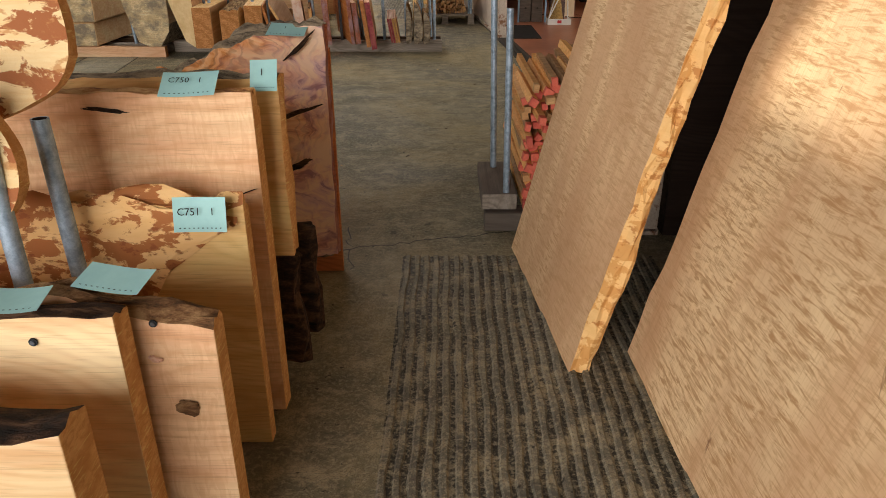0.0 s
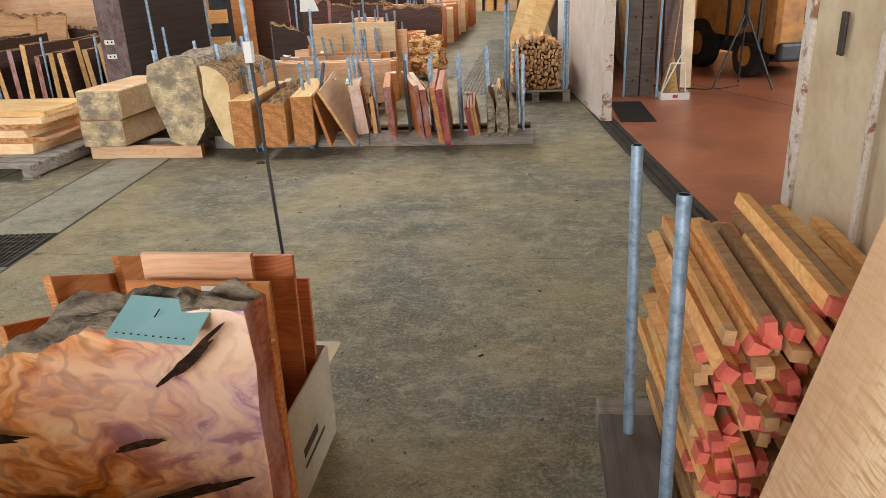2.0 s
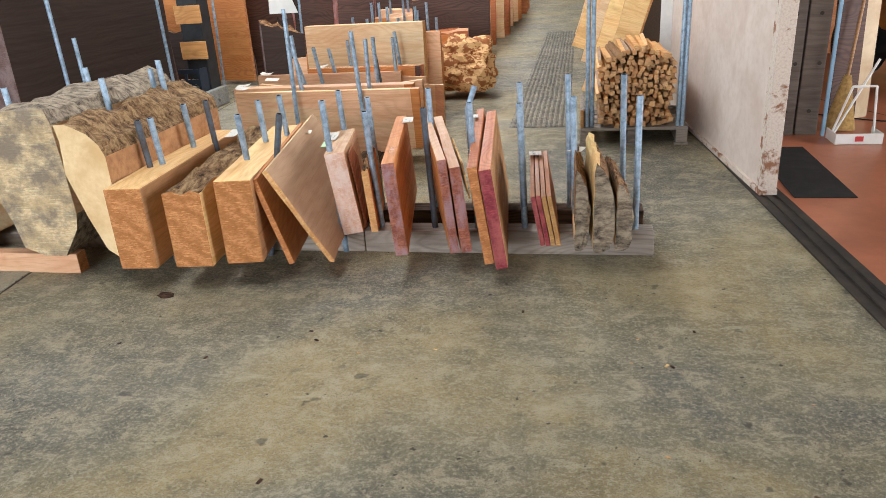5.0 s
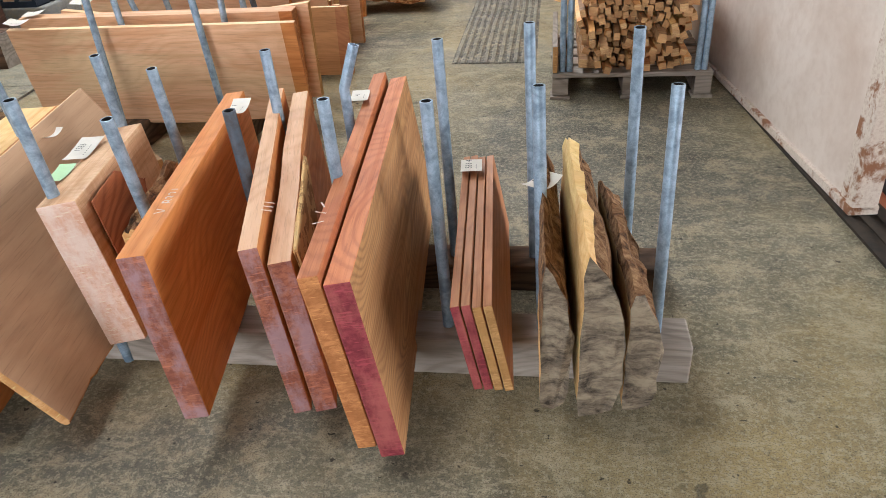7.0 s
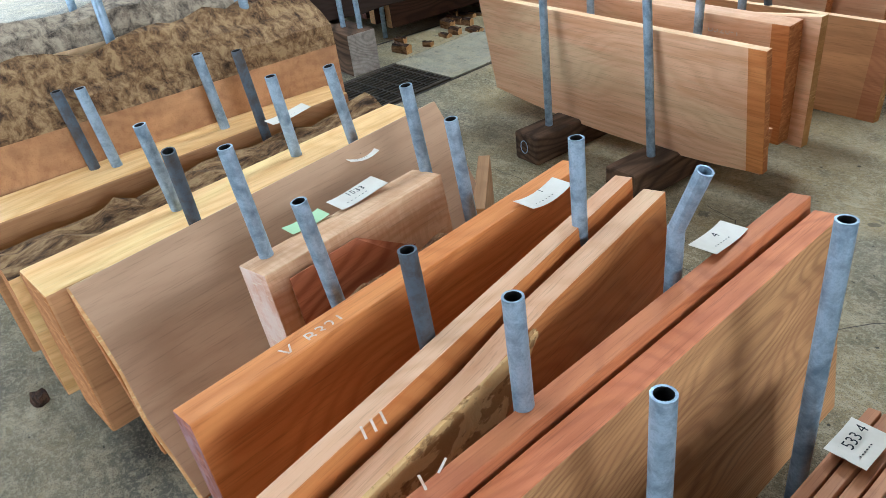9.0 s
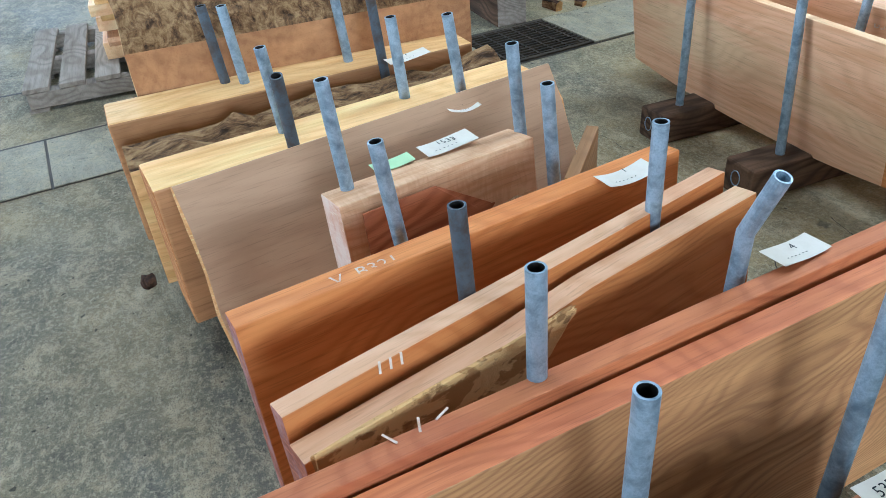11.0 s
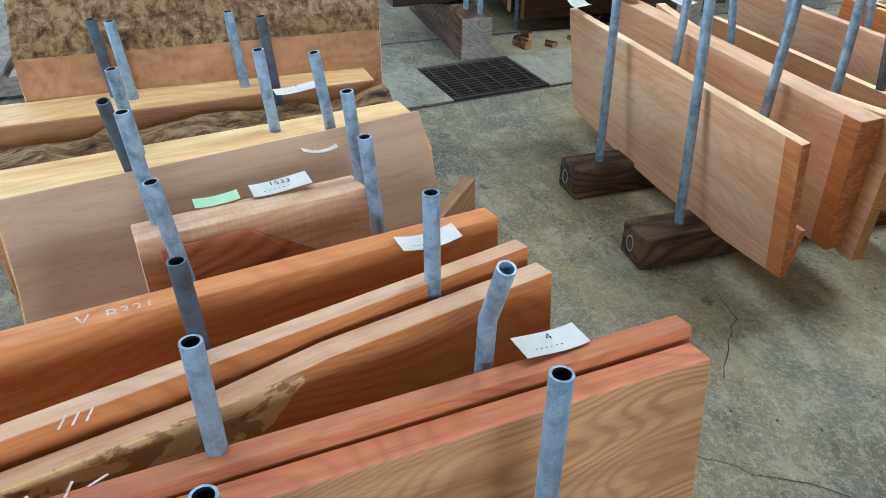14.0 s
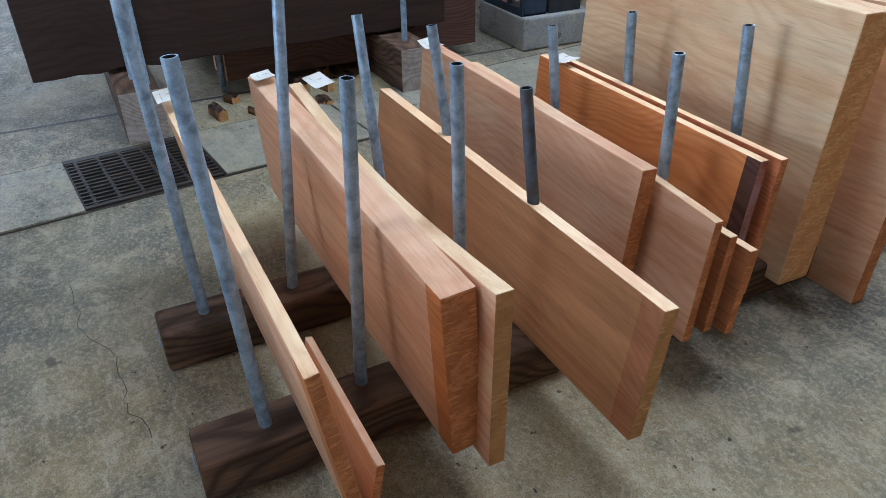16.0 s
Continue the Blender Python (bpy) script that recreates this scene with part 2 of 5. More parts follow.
FLOOR = concrete("olive_concrete", [(0.38, lin("66645a")), (0.5, lin("80785f")), (0.60, lin("99885f"))])
COVER = concrete("drain_concrete", [(0.3, lin("84826f")), (0.5, lin("949080")), (0.7, lin("a5a08c"))])
RIDGE = concrete("worn_ridge_concrete", [(0.36, lin("524f48")), (0.5, lin("6a675d")), (0.64, lin("85806f"))], 0.9)
GROOVE = concrete("dark_groove_bed", [(0.36, lin("1f1e1c")), (0.5, lin("2a2825")), (0.64, lin("3a3732"))], 0.9)
REDFLOOR = plain("red_painted_floor", "ad6c4e", "8d563f", 0.34, 0, 1.2, 0.08)
TRACK = plain("dark_track_steel", "2e2b27", "4a4034", 0.6, 0.3, 5)
# Bluer than bare steel: the sky's tint is put into this colour.
PIPE = plain("galvanised_steel", "a3b9cd", "6f8496", 0.45, 0.4, 26, 0.2)
PIPE_RUST = plain("rusty_steel", "5f6c7a", "54504e", 0.6, 0.6, 22, 0.2)
PAPER = plain("white_paper", "dddad0", "cfcabd", 0.8, 0, 5)
BLUEPAPER = plain("pale_blue_paper", "9fd0d2", "93c4c8", 0.75, 0, 6)
GREENPAPER = plain("pale_green_paper", "b9dcb0", "aed2a5", 0.75, 0, 6)
INK = plain("dark_ink", "23272b", None, 0.8)
REDINK = plain("red_ink", "b33d3d", None, 0.8)
CHALK = plain("white_chalk", "d9cfc4", "c7a78c", 0.95, 0, 60)
CARTON = plain("white_carton", "c9c3b2", "b5ad98", 0.85, 0, 5)
TAPE = plain("brown_tape", "a8764a", "9b6b42", 0.4, 0, 5)
DOORPAINT = plain("worn_pinkish_white_paint", "d5c9bd", "bba898", 0.6, 0, 2.0, 0.15, 0.45, 0.75)
CREAM = plain("cream_painted_wood", "cdbb9c", "b49c7b", 0.6, 0, 2.5, 0.15)
RUSTEDGE = plain("peeling_paint_edge", "d0c4b6", "8a6248", 0.8, 0, 9, 0.4, 0.54, 0.62)
WALLPAINT = plain("white_wall", "a8a298", "8f897e", 0.8, 0, 1.5)
# For the unseen ceiling; kept dark to cut bounced light.
ROOF = plain("unseen_roof", "5d574f", "48433d", 0.9, 0, 2)
BLACK = plain("black_rubber_and_bore_shade", "1d1d1e", "2a2928", 0.7, 0, 10)
DARKSTEEL = plain("dark_painted_steel", "23272b", "34383b", 0.5, 0.2, 8)
ORANGE = plain("faded_orange_paint", "b07a38", "7d5a35", 0.5, 0, 4)
CRATE = plain("dark_blue_plastic", "2a3442", "333d4b", 0.5, 0, 8)
FOOTING = concrete("footing_concrete", [(0.3, lin("83888a")), (0.5, lin("94989a")), (0.7, lin("a4a6a4"))])
STRAW = plain("broom_straw", "a5854f", "7d6238", 0.9, 0, 30, 0.5)
BLUELINE = plain("pale_blue_metal", "8fb4cf", "7ea2bd", 0.4, 0.3, 8)
SIGNWHITE = plain("white_plastic", "dcdcd8", "cfcfca", 0.5)

W_ORANGE = wood("orange_brown_board", "d28d50", "ac6531", "bf7038", 4.0, 0.4)
W_RED = wood("reddish_board", "cc8254", "a05a38", "b26444", 6.0, 0.45)
W_ZELK = wood("olive_brown_ring_board", "b58a5c", "80583a", "a57650", 8.0, 0.6)
W_PINK = wood("pinkish_tan_board", "ebc09a", "cc966a", "d2946a", 3.5, 0.28)
W_HEART = wood("reddish_heartwood", "bb7c58", "8e5238", "a5684a", 3.0, 0.9)
W_PALE = wood("pale_maple", "f2d3a6", "d9ae7c", "d69c70", 3.0, 0.4)
W_MAPLE = wood("pale_pinkish_maple", "f0cba3", "cf9b70", "cd8c68", 2.6, 0.4, 0.3)
W_FIG = curly("curly_figured_wood", "ecd0a6", "b08154", "d3ab84")
W_TANBOARD = wood("flat_tan_board", "c6a484", "b08e70", "b08a6c", 1.5, 0.2)
W_BROWN = wood("smooth_mid_brown_board", "bb8e63", "98704a", "a67b55", 5.0, 0.25)
W_THIN = wood("dull_brown_thin_board", "b27e58", "8c5b3e", "9c6748", 5.0, 0.35)
W_POST = wood("dark_grey_post_timber", "6d645c", "4b443f", "564d47", 2.0, 0.25, 0, 0.85, pale_amount=0.1)
W_SAWN = wood("brown_sawn_log_face", "b88d64", "94694a", "8a6244", 2.5, 0.3, 0, 0.75)
W_BEAM = wood("honey_beam", "ecc68a", "cf9c58", "c08a4c", 5.0, 0.3)
W_DARK = wood("dark_walnut", "5a3f33", "3a2822", "46302a", 4.0, 0.7, pale_amount=0.1)
W_DARKER = wood("very_dark_slab", "3b2b23", "2a1e19", "33251e", 3.0, 0.5, 0, 0.7, pale_amount=0.0)
W_BURL = burl_face("purple_orange_burl")
W_OLD = wood("weathered_grey_timber", "a39a90", "72695f", "7b7067", 4.0, 0.5, 0, 0.9)
W_SLEEPER = wood("dark_old_sleeper", "6e5642", "3a2c21", "2c231d", 3.0, 0.75, 0, 0.9, 0.6, 0.2)
W_STICK = wood("yellow_tan_stick", "ecb472", "cb8d4c", "d9985c", 3.0, 0.5)
W_STICK2 = wood("brownish_stick", "a9825a", "7d5d3e", "93704b", 3.0, 0.5)
E_ORANGE = end_grain("orange_end_grain", "c98a55", "a1653a")
E_WASH = end_grain("purple_waxed_end", "a86a52", "79473c", "a88a90")
E_RED = end_grain("crimson_waxed_end", "97424a", "702a34", "b0625c")
E_PALE = end_grain("pale_end_grain", "dcae78", "bf8a52")
E_PINKW = end_grain("whitish_pink_end", "ddb9a3", "c99a80", "e0cfc4")
E_TAN = end_grain("tan_end_grain", "c49a66", "9d7343", "b78c55")
E_STICK = end_grain("light_stick_end", "d2ab7c", "a87f55", "c79866")
E_REDPAINT = plain("red_painted_end", "df7560", "c4564a", 0.7, 0, 12)
B_BROWN = bark("brown_rough_bark", "3a2a1e", "7d5a3c", "a98660")
B_PALE = bark("pale_peeled_bark", "7a4a2b", "c58b55", "e2bb85")
B_SPALT = mottled("mottled_inner_bark", "e6bf88", "a4683c", "8a4e2c")
B_GREY = bark("grey_log_bark", "4a4239", "8a7d6c", "b3a48c")
OLDINK = plain("faded_ink", "8b8b88", "a59d94", 0.8)
E_LOG = end_grain("grey_stained_log_end", "d8c29a", "ad966f", "6f675e")
E_BEAM = end_grain("orange_brown_beam_end", "c48a56", "97602f")
B_PATCH = mottled("pale_lumpy_bark_patch", "cfae78", "a07a4c", "7c5a36")
E_CREAM = plain("cream_log_end", "e6cd9f", "cfae7c", 0.8, 0, 5, 0.3)
E_DARK = end_grain("dark_purplish_end", "6a5450", "4e3d3b", "7a6a68")
B_LIVE = mottled("pale_orange_live_edge", "e6bd82", "cf9a5c", "b5763e")
SPALTFACE = mottled("mottled_cream_face", "ecd3a4", "a0623c", "c08a58")
B_TAN = bark("tan_rotted_bark", "3a2a1c", "7d6040", "a98c64")
B_DARK = bark("black_brown_bark", "17120f", "38261b", "5e4430")


# ---- builders ----
def mesh_from(name, verts, faces, mats, idx=None, smooth=False):
    me = bpy.data.meshes.new(name)
    me.from_pydata(verts, [], faces)
    for m in mats:
        me.materials.append(m)
    if idx:
        me.polygons.foreach_set("material_index", idx)
    bm = bmesh.new()
    bm.from_mesh(me)
    bmesh.ops.recalc_face_normals(bm, faces=bm.faces)
    bm.to_mesh(me)
    bm.free()
    if smooth:
        me.polygons.foreach_set("use_smooth", [True] * len(me.polygons))
    return me


def part(name, bm, material, parent, label=""):
    """Links a bmesh (or a mesh) as one mesh object under a thing or part."""
    if isinstance(bm, bmesh.types.BMesh):
        me = bpy.data.meshes.new(name)
        bm.to_mesh(me)
        bm.free()
        me.materials.append(material)
    else:
        me = bm
    ob = new(name, me)
    ob.parent = parent
    return tagged(ob, label)


def thing(name, m, label, category, group="", kind=""):
    ob = new(name)
    ob.empty_display_size = 0.1
    ob.matrix_world = m
    return tagged(ob, label, category, group, kind)


def boxes(items, bevel=0.0):
    """A bmesh of boxes given as (x0, x1, y0, y1, z0, z1)."""
    bm = bmesh.new()
    for x0, x1, y0, y1, z0, z1 in items:
        r = bmesh.ops.create_cube(bm, size=1)
        for v in r["verts"]:
            v.co = Vector((x0 + (v.co.x + 0.5) * (x1 - x0), y0 + (v.co.y + 0.5) * (y1 - y0), z0 + (v.co.z + 0.5) * (z1 - z0)))
    if bevel:
        bmesh.ops.bevel(bm, geom=bm.edges[:], offset=bevel, segments=2, affect="EDGES", profile=0.5)
    return bm


def tube(bm, p, q, r0, r1=None, seg=14, hollow=0.0):
    """A closed rod, or a pipe with a bore, from p to q."""
    p, q = Vector(p), Vector(q)
    r1 = r0 if r1 is None else r1
    m = Matrix.Translation(p) @ (q - p).to_track_quat("Z", "Y").to_matrix().to_4x4()
    ln = (q - p).length
    prof = [(0, 0), (r0, 0), (r1, ln)]
    prof += [(r1 - hollow, ln), (r1 - hollow, ln - 0.12), (0, ln - 0.12)] if hollow else [(0, ln)]
    rings = []
    for r, z in prof:
        if r == 0:
            rings.append([bm.verts.new(m @ Vector((0, 0, z)))])
        else:
            rings.append([bm.verts.new(m @ Vector((r * math.cos(6.28319 * k / seg), r * math.sin(6.28319 * k / seg), z))) for k in range(seg)])
    for si, (a, b) in enumerate(zip(rings, rings[1:])):
        for k in range(seg):
            j = (k + 1) % seg
            f = [a[k % len(a)], a[j % len(a)], b[j % len(b)], b[k % len(b)]]
            u = []
            for v in f:
                if v not in u:
                    u.append(v)
            if len(u) > 2:
                bm.faces.new(u).material_index = 1 if hollow and si > 2 else 0
    return bm


def smooth_by_angle(me):
    me.polygons.foreach_set("use_smooth", [True] * len(me.polygons))
    me.set_sharp_from_angle(angle=radians(35))


SEED = [0]


def slab(a, b, c, T, mats, label, name="wood_slab", category="wood slab", live=(0, 0), ends=(0, 0), top=None, bottom=None, group="slabs on the rack", bevel=0.003, nu=22, nv=5, band=None):
    """A sawn slab. a to b: its bottom edge; a to c: its height; T: its thickness, to the side of u x v.
    live: roughness in metres of the bottom and top edges; ends: of the ends at a and b. top, bottom: profiles of the edge, as parts of the height. band: the wood of a strip along the end at b."""
    SEED[0] += 1
    sd = SEED[0] * 7.31
    a, b, c = Vector(a), Vector(b), Vector(c)
    u, v = b - a, c - a
    L, Hh = u.length, v.length
    u.normalize()
    v = (v - u * v.dot(u)).normalized()
    n = u.cross(v)
    sgn = 1 if T > 0 else -1
    T = abs(T)
    nt = 4 if max(live) > 0 or max(ends) > 0 else 1

    def nz(x, y, z):
        return noise.fractal(Vector((x + sd, y, z)), 0.8, 2.1, 4)

    def at(i, j, k):
        s, r, w = i / nu, j / nv, k / nt
        lo = (bottom(s) if bottom else 0.0) * Hh
        hi = (top(s) if top else 1.0) * Hh
        if live[0]:
            lo += live[0] * (0.5 + nz(s * L * 5, 0, w * 0.7))
        if live[1]:
            hi += live[1] * (nz(s * L * 5, 9, w * 0.7) - 0.3)
        z = lo + (hi - lo) * r
        x = s * L
        if ends[0] and s < 0.5:
            x += ends[0] * (1 - 2 * s) * (0.3 + nz(r * Hh * 6, 21, w * 0.6))
        if ends[1] and s > 0.5:
            x -= ends[1] * (2 * s - 1) * (0.3 + nz(r * Hh * 6, 33, w * 0.6))
        y = sgn * T * w
        edge = (live[0] if j == 0 else 0) + (live[1] if j == nv else 0)
        if edge and 0 < k < nt:
            z += (1 if j else -1) * edge * (0.35 + 0.8 * nz(s * L * 9, 50 + j, w * 3))
        ee = (ends[0] if i == 0 else 0) + (ends[1] if i == nu else 0)
        if ee and 0 < k < nt:
            x += (1 if i else -1) * ee * (0.3 + 0.6 * nz(r * Hh * 9, 70 + i, w * 3))
        return (x, y, z)

    verts, vid, faces, idx = [], {}, [], []

    def V(i, j, k):
        if (i, j, k) not in vid:
            vid[(i, j, k)] = len(verts)
            verts.append(at(i, j, k))
        return vid[(i, j, k)]

    for i in range(nu):
        for j in range(nv):
            for k in (0, nt):
                faces.append((V(i, j, k), V(i + 1, j, k), V(i + 1, j + 1, k), V(i, j + 1, k)))
                idx.append(4 if band and i == nu - 1 else 0)
        for k in range(nt):
            for j in (0, nv):
                faces.append((V(i, j, k), V(i + 1, j, k), V(i + 1, j, k + 1), V(i, j, k + 1)))
                idx.append(2 if live[1 if j else 0] else 3)
    for j in range(nv):
        for k in range(nt):
            for i in (0, nu):
                faces.append((V(i, j, k), V(i, j + 1, k), V(i, j + 1, k + 1), V(i, j, k + 1)))
                idx.append(1)
    # mats[3], lighter on many boards, puts the light on top edges into colour.
    face, end, brk = mats[:3]
    me = mesh_from(name, verts, faces, [face, end, brk, mats[3] if len(mats) > 3 else face, band or face], idx)
    ob = new(name, me)
    rot = Matrix((u, n, v)).transposed().to_4x4()
    ob.matrix_world = Matrix.Translation(a) @ rot
    if bevel:
        bv = ob.modifiers.new("worn_edges", "BEVEL")
        bv.width, bv.segments, bv.limit_method, bv.angle_limit = bevel, 2, "ANGLE", radians(50)
    return tagged(ob, label, category, group)


def timber(x0, x1, y0, y1, z0, z1, mat, end, label, name="timber_beam", category="beam", group="", turn=0.0, bevel=0.006, name_end=None):
    """A squared timber whose grain runs along its longer side."""
    if y1 - y0 > x1 - x0:
        cx = (x0 + x1) / 2
        return slab((x1, y0, z0), (x1, y1, z0), (x1, y0, z1), -(x1 - x0), (mat, end, mat), label, name, category, group=group, bevel=bevel, nu=8, nv=2)
    return slab((x0, y0, z0), (x1, y0, z0), (x0, y0, z1), -(y1 - y0), (mat, end, mat), label, name, category, group=group, bevel=bevel, nu=8, nv=2)


def pipe(p, q, mat=None, r=0.017, group="steel uprights of the rack", label="galvanised grey-blue steel pipe upright set in the rack runner"):
    bm = tube(bmesh.new(), (0, 0, 0), Vector(q) - Vector(p), r, hollow=0.004, seg=16)
    me = bpy.data.meshes.new("pipe")
    bm.to_mesh(me)
    bm.free()
    me.materials.append(mat or PIPE)
    # Inner faces take black: the shade inside the bore is put in as colour.
    me.materials.append(BLACK)
    smooth_by_angle(me)
    ob = new("pipe_upright", me)
    ob.location = p
    return tagged(ob, label, "pipe", group)


def sheet(m, w, h, mat, label, lines=(), name="price_tag", curl=0.012, group="price tags on the slabs", ink=None):
    """A curled paper tag with bars and strokes of writing."""
    t = thing(name, m, label, "price tag", group)
    verts, faces = [], []
    n = 8
    SEED[0] += 1
    for k in (0.0, 0.0008):
        for i in range(n + 1):
            for j in range(3):
                s = i / n
                z = curl * (math.sin(s * 3.1 + SEED[0]) * 0.6 + (2 * s - 1) ** 2 * 0.7) + curl * 0.8 + k
                verts.append(((s - 0.5) * w, (j / 2 - 0.5) * h, z))
    N = (n + 1) * 3
    for k in (0, N):
        for i in range(n):
            for j in range(2):
                q = k + i * 3 + j
                faces.append((q, q + 3, q + 4, q + 1))
    part("paper", mesh_from("paper", verts, faces, [mat], smooth=True), None, t)
    bm = bmesh.new()
    for x, y, lw, lh in lines:
        seg = max(1, int(lw / w * n))
        for q in range(seg):
            vs = []
            for xx, yy in ((x + lw * q / seg, y), (x + lw * (q + 1) / seg, y), (x + lw * (q + 1) / seg, y + lh), (x + lw * q / seg, y + lh)):
                s = xx / w + 0.5
                z = curl * (math.sin(s * 3.1 + SEED[0]) * 0.6 + (2 * s - 1) ** 2 * 0.7) + curl * 0.8 + 0.0025
                vs.append(bm.verts.new((xx, yy, z)))
            bm.faces.new(vs)
    if lines:
        tagged(part("writing", bm, ink or INK, t, "dark handwritten strokes"), kind="stuff")
    return t


def text_mesh(body, size, mat, parent, m):
    cu = bpy.data.curves.new("writing", "FONT")
    cu.body, cu.size, cu.align_x, cu.align_y, cu.resolution_u = body, size, "CENTER", "CENTER", 2
    tmp = new("writing", cu)
    me = bpy.data.meshes.new_from_object(tmp.evaluated_get(bpy.context.evaluated_depsgraph_get()))
    bpy.data.objects.remove(tmp)
    me.materials.clear()
    me.materials.append(mat)
    ob = part("writing", me, None, parent)
    ob.matrix_local = m
    if len(body) > 1:
        tagged(ob, kind="stuff")
    return ob


def structure(name, bm, mat, label=""):
    me = bpy.data.meshes.new(name)
    bm.to_mesh(me)
    bm.free()
    me.materials.append(mat)
    return tagged(new(name, me), label, "", "", "structure")


# ---- the shed ----
structure("floor", boxes([(-13, 1.3, -5, 34, -0.1, 0), (1.3, 1.66, -5, 3.6, -0.1, 0)]), FLOOR, "worn olive-grey concrete floor with stains and cracks")
wf = boxes([(0.87, 9, 3.6, 18, -0.1, 0.004)])
for v in wf.verts:
    if v.co.x < 2:
        v.co.x += (9.8 - v.co.y) * 0.088
structure("floor_workshop", wf, REDFLOOR, "red-brown painted concrete workshop floor")
trk = boxes([(0.70, 0.735, 3.6, 13, -0.02, 0.012), (0.735, 0.765, 3.6, 13, -0.02, 0.0055), (0.765, 0.80, 3.6, 13, -0.02, 0.013), (0.80, 0.83, 3.6, 13, -0.02, 0.0055), (0.83, 0.88, 3.6, 13, -0.02, 0.014)])
for v in trk.verts:
    v.co.x += (9.8 - v.co.y) * 0.088
structure("trim", trk, TRACK, "dark steel sliding door track set in the floor")
structure("wall_east", boxes([(1.12, 1.3, 3.5, 12.2, 3.3, 5)]), WALLPAINT)
# Dark brown, so that the gaps between the leaning boards read dark.
structure("wall_boarding_north", boxes([(0.48, 0.68, 12.95, 34, 0, 5)]), W_DARKER, "dark brown wall behind the leaning boards")
# Dark colour stands in for the black shade between the leaning slabs.
structure("wall_boarding", boxes([(1.66, 1.8, -5, 3.35, 0, 5), (1.12, 1.8, 3.35, 3.6, 0, 5)]), W_DARKER, "dark wall standing in for the shade behind the leaning slabs")
structure("wall_north", boxes([(-13, 1.1, 34, 34.2, 0, 5)]), WALLPAINT, "white far end wall")
# Unseen west and south walls, left open where the fill lamps stand.
structure("wall_west", boxes([(-13.2, -13, -5, 3, 0, 5), (-13.2, -13, 11, 34, 0, 5), (-13.2, -13, 3, 11, 3.8, 5)]), WALLPAINT)
structure("wall_south", boxes([(-13, -7.5, -5.2, -5, 0, 5), (-0.5, 1.8, -5.2, -5, 0, 5), (-7.5, -0.5, -5.2, -5, 4.0, 5)]), WALLPAINT)
# The unseen east side is left open behind the added workshop lamp.
structure("wall_workshop", boxes([(0.69, 9, 18, 18.2, 0, 5), (9, 9.2, 3.6, 7, 0, 5), (9, 9.2, 11, 18, 0, 5), (9, 9.2, 7, 11, 0, 1.2), (9, 9.2, 7, 11, 3.9, 5), (1.3, 9, 3.4, 3.6, 0, 5)]), WALLPAINT)


# Added, unseen; its gap near x -3.1 lets a sun patch reach the slab.
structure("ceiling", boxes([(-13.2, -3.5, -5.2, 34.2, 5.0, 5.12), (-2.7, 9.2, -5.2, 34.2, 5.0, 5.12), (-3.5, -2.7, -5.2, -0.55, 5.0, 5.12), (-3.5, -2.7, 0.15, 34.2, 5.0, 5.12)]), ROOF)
# Opaque panes that only back the added overhead lamps; no daylight passes them.
for i, (sx, sy) in enumerate(FILL_LAMPS):
    structure("window_%d" % (i + 1), boxes([(sx - 0.8, sx + 0.8, sy - 1.5, sy + 1.5, 4.985, 4.996)]), SIGNWHITE, "pale pane added over an unseen overhead fill lamp")

# sliding door leaves of the workshop opening
def door_leaf(name, y0, y1, x0, x1, h, label, paint):
    d = thing(name, pose(0, 0, 0), label, "", "", "structure")
    part("panel", boxes([(x0 + 0.015, x1 - 0.015, y0 + 0.12, y1 - 0.12, 0.03, h)], 0.004), paint, d)
    for ya in (y0, y1 - 0.12):
        part("stile", boxes([(x0, x1, ya, ya + 0.055, 0.03, h), (x0 + 0.01, x1 - 0.008, ya + 0.06, ya + 0.12, 0.03, h)], 0.006), RUSTEDGE, d, "peeling white and rust-brown door edge")
    part("kick_plate", boxes([(x0 - 0.006, x1 + 0.006, y0, y1, 0.014, 0.05)], 0.003), RUSTEDGE, d, "worn bottom rail")
    return d


DOOR_TURN = pose(0.73, 9.74, 0, 0, 0, 6.3) @ pose(-0.70, -9.72, 0)
door_leaf("door_1", 9.72, 12.9, 0.70, 0.80, 3.3, "large worn pinkish-white sliding door leaf standing in its floor track", DOORPAINT).matrix_world = DOOR_TURN
d2 = door_leaf("door_2", 3.32, 4.93, 1.0, 1.08, 3.3, "cream painted sliding door leaf with bolt slots", CREAM)
part("flush_pull", boxes([(0.992, 1.004, 4.50, 4.54, 1.26, 1.40)], 0.004), TRACK, d2, "dark recessed pull")
part("joint_strip", boxes([(0.985, 0.999, 4.18, 4.215, 0.03, 3.3)], 0.003), RUSTEDGE, d2)
nt = thing("wall_notice", pose(0.99, 4.0, 1.55, 0, 0, 0), "small framed printed notice on the cream door", "sign")
part("board", boxes([(-0.006, 0.0, -0.16, 0.16, -0.12, 0.12)], 0.002), SIGNWHITE, nt)
part("print", boxes([(-0.008, -0.0065, -0.13, 0.13, z, z + 0.012) for z in (-0.09, -0.06, -0.03, 0.0, 0.03, 0.07)]), INK, nt)

# lettering ring on the big door
mk = thing("door_marking", DOOR_TURN @ pose(0.694, 10.25, 1.72), "faint blue-grey painted ring and strokes on the door", "marking")
bm = bmesh.new()
for k in range(28):
    a0, a1 = 6.28319 * k / 28, 6.28319 * (k + 1) / 28
    bm.faces.new([bm.verts.new((0, r * math.cos(q), r * 1.2 * math.sin(q))) for r, q in ((0.12, a0), (0.12, a1), (0.145, a1), (0.145, a0))])
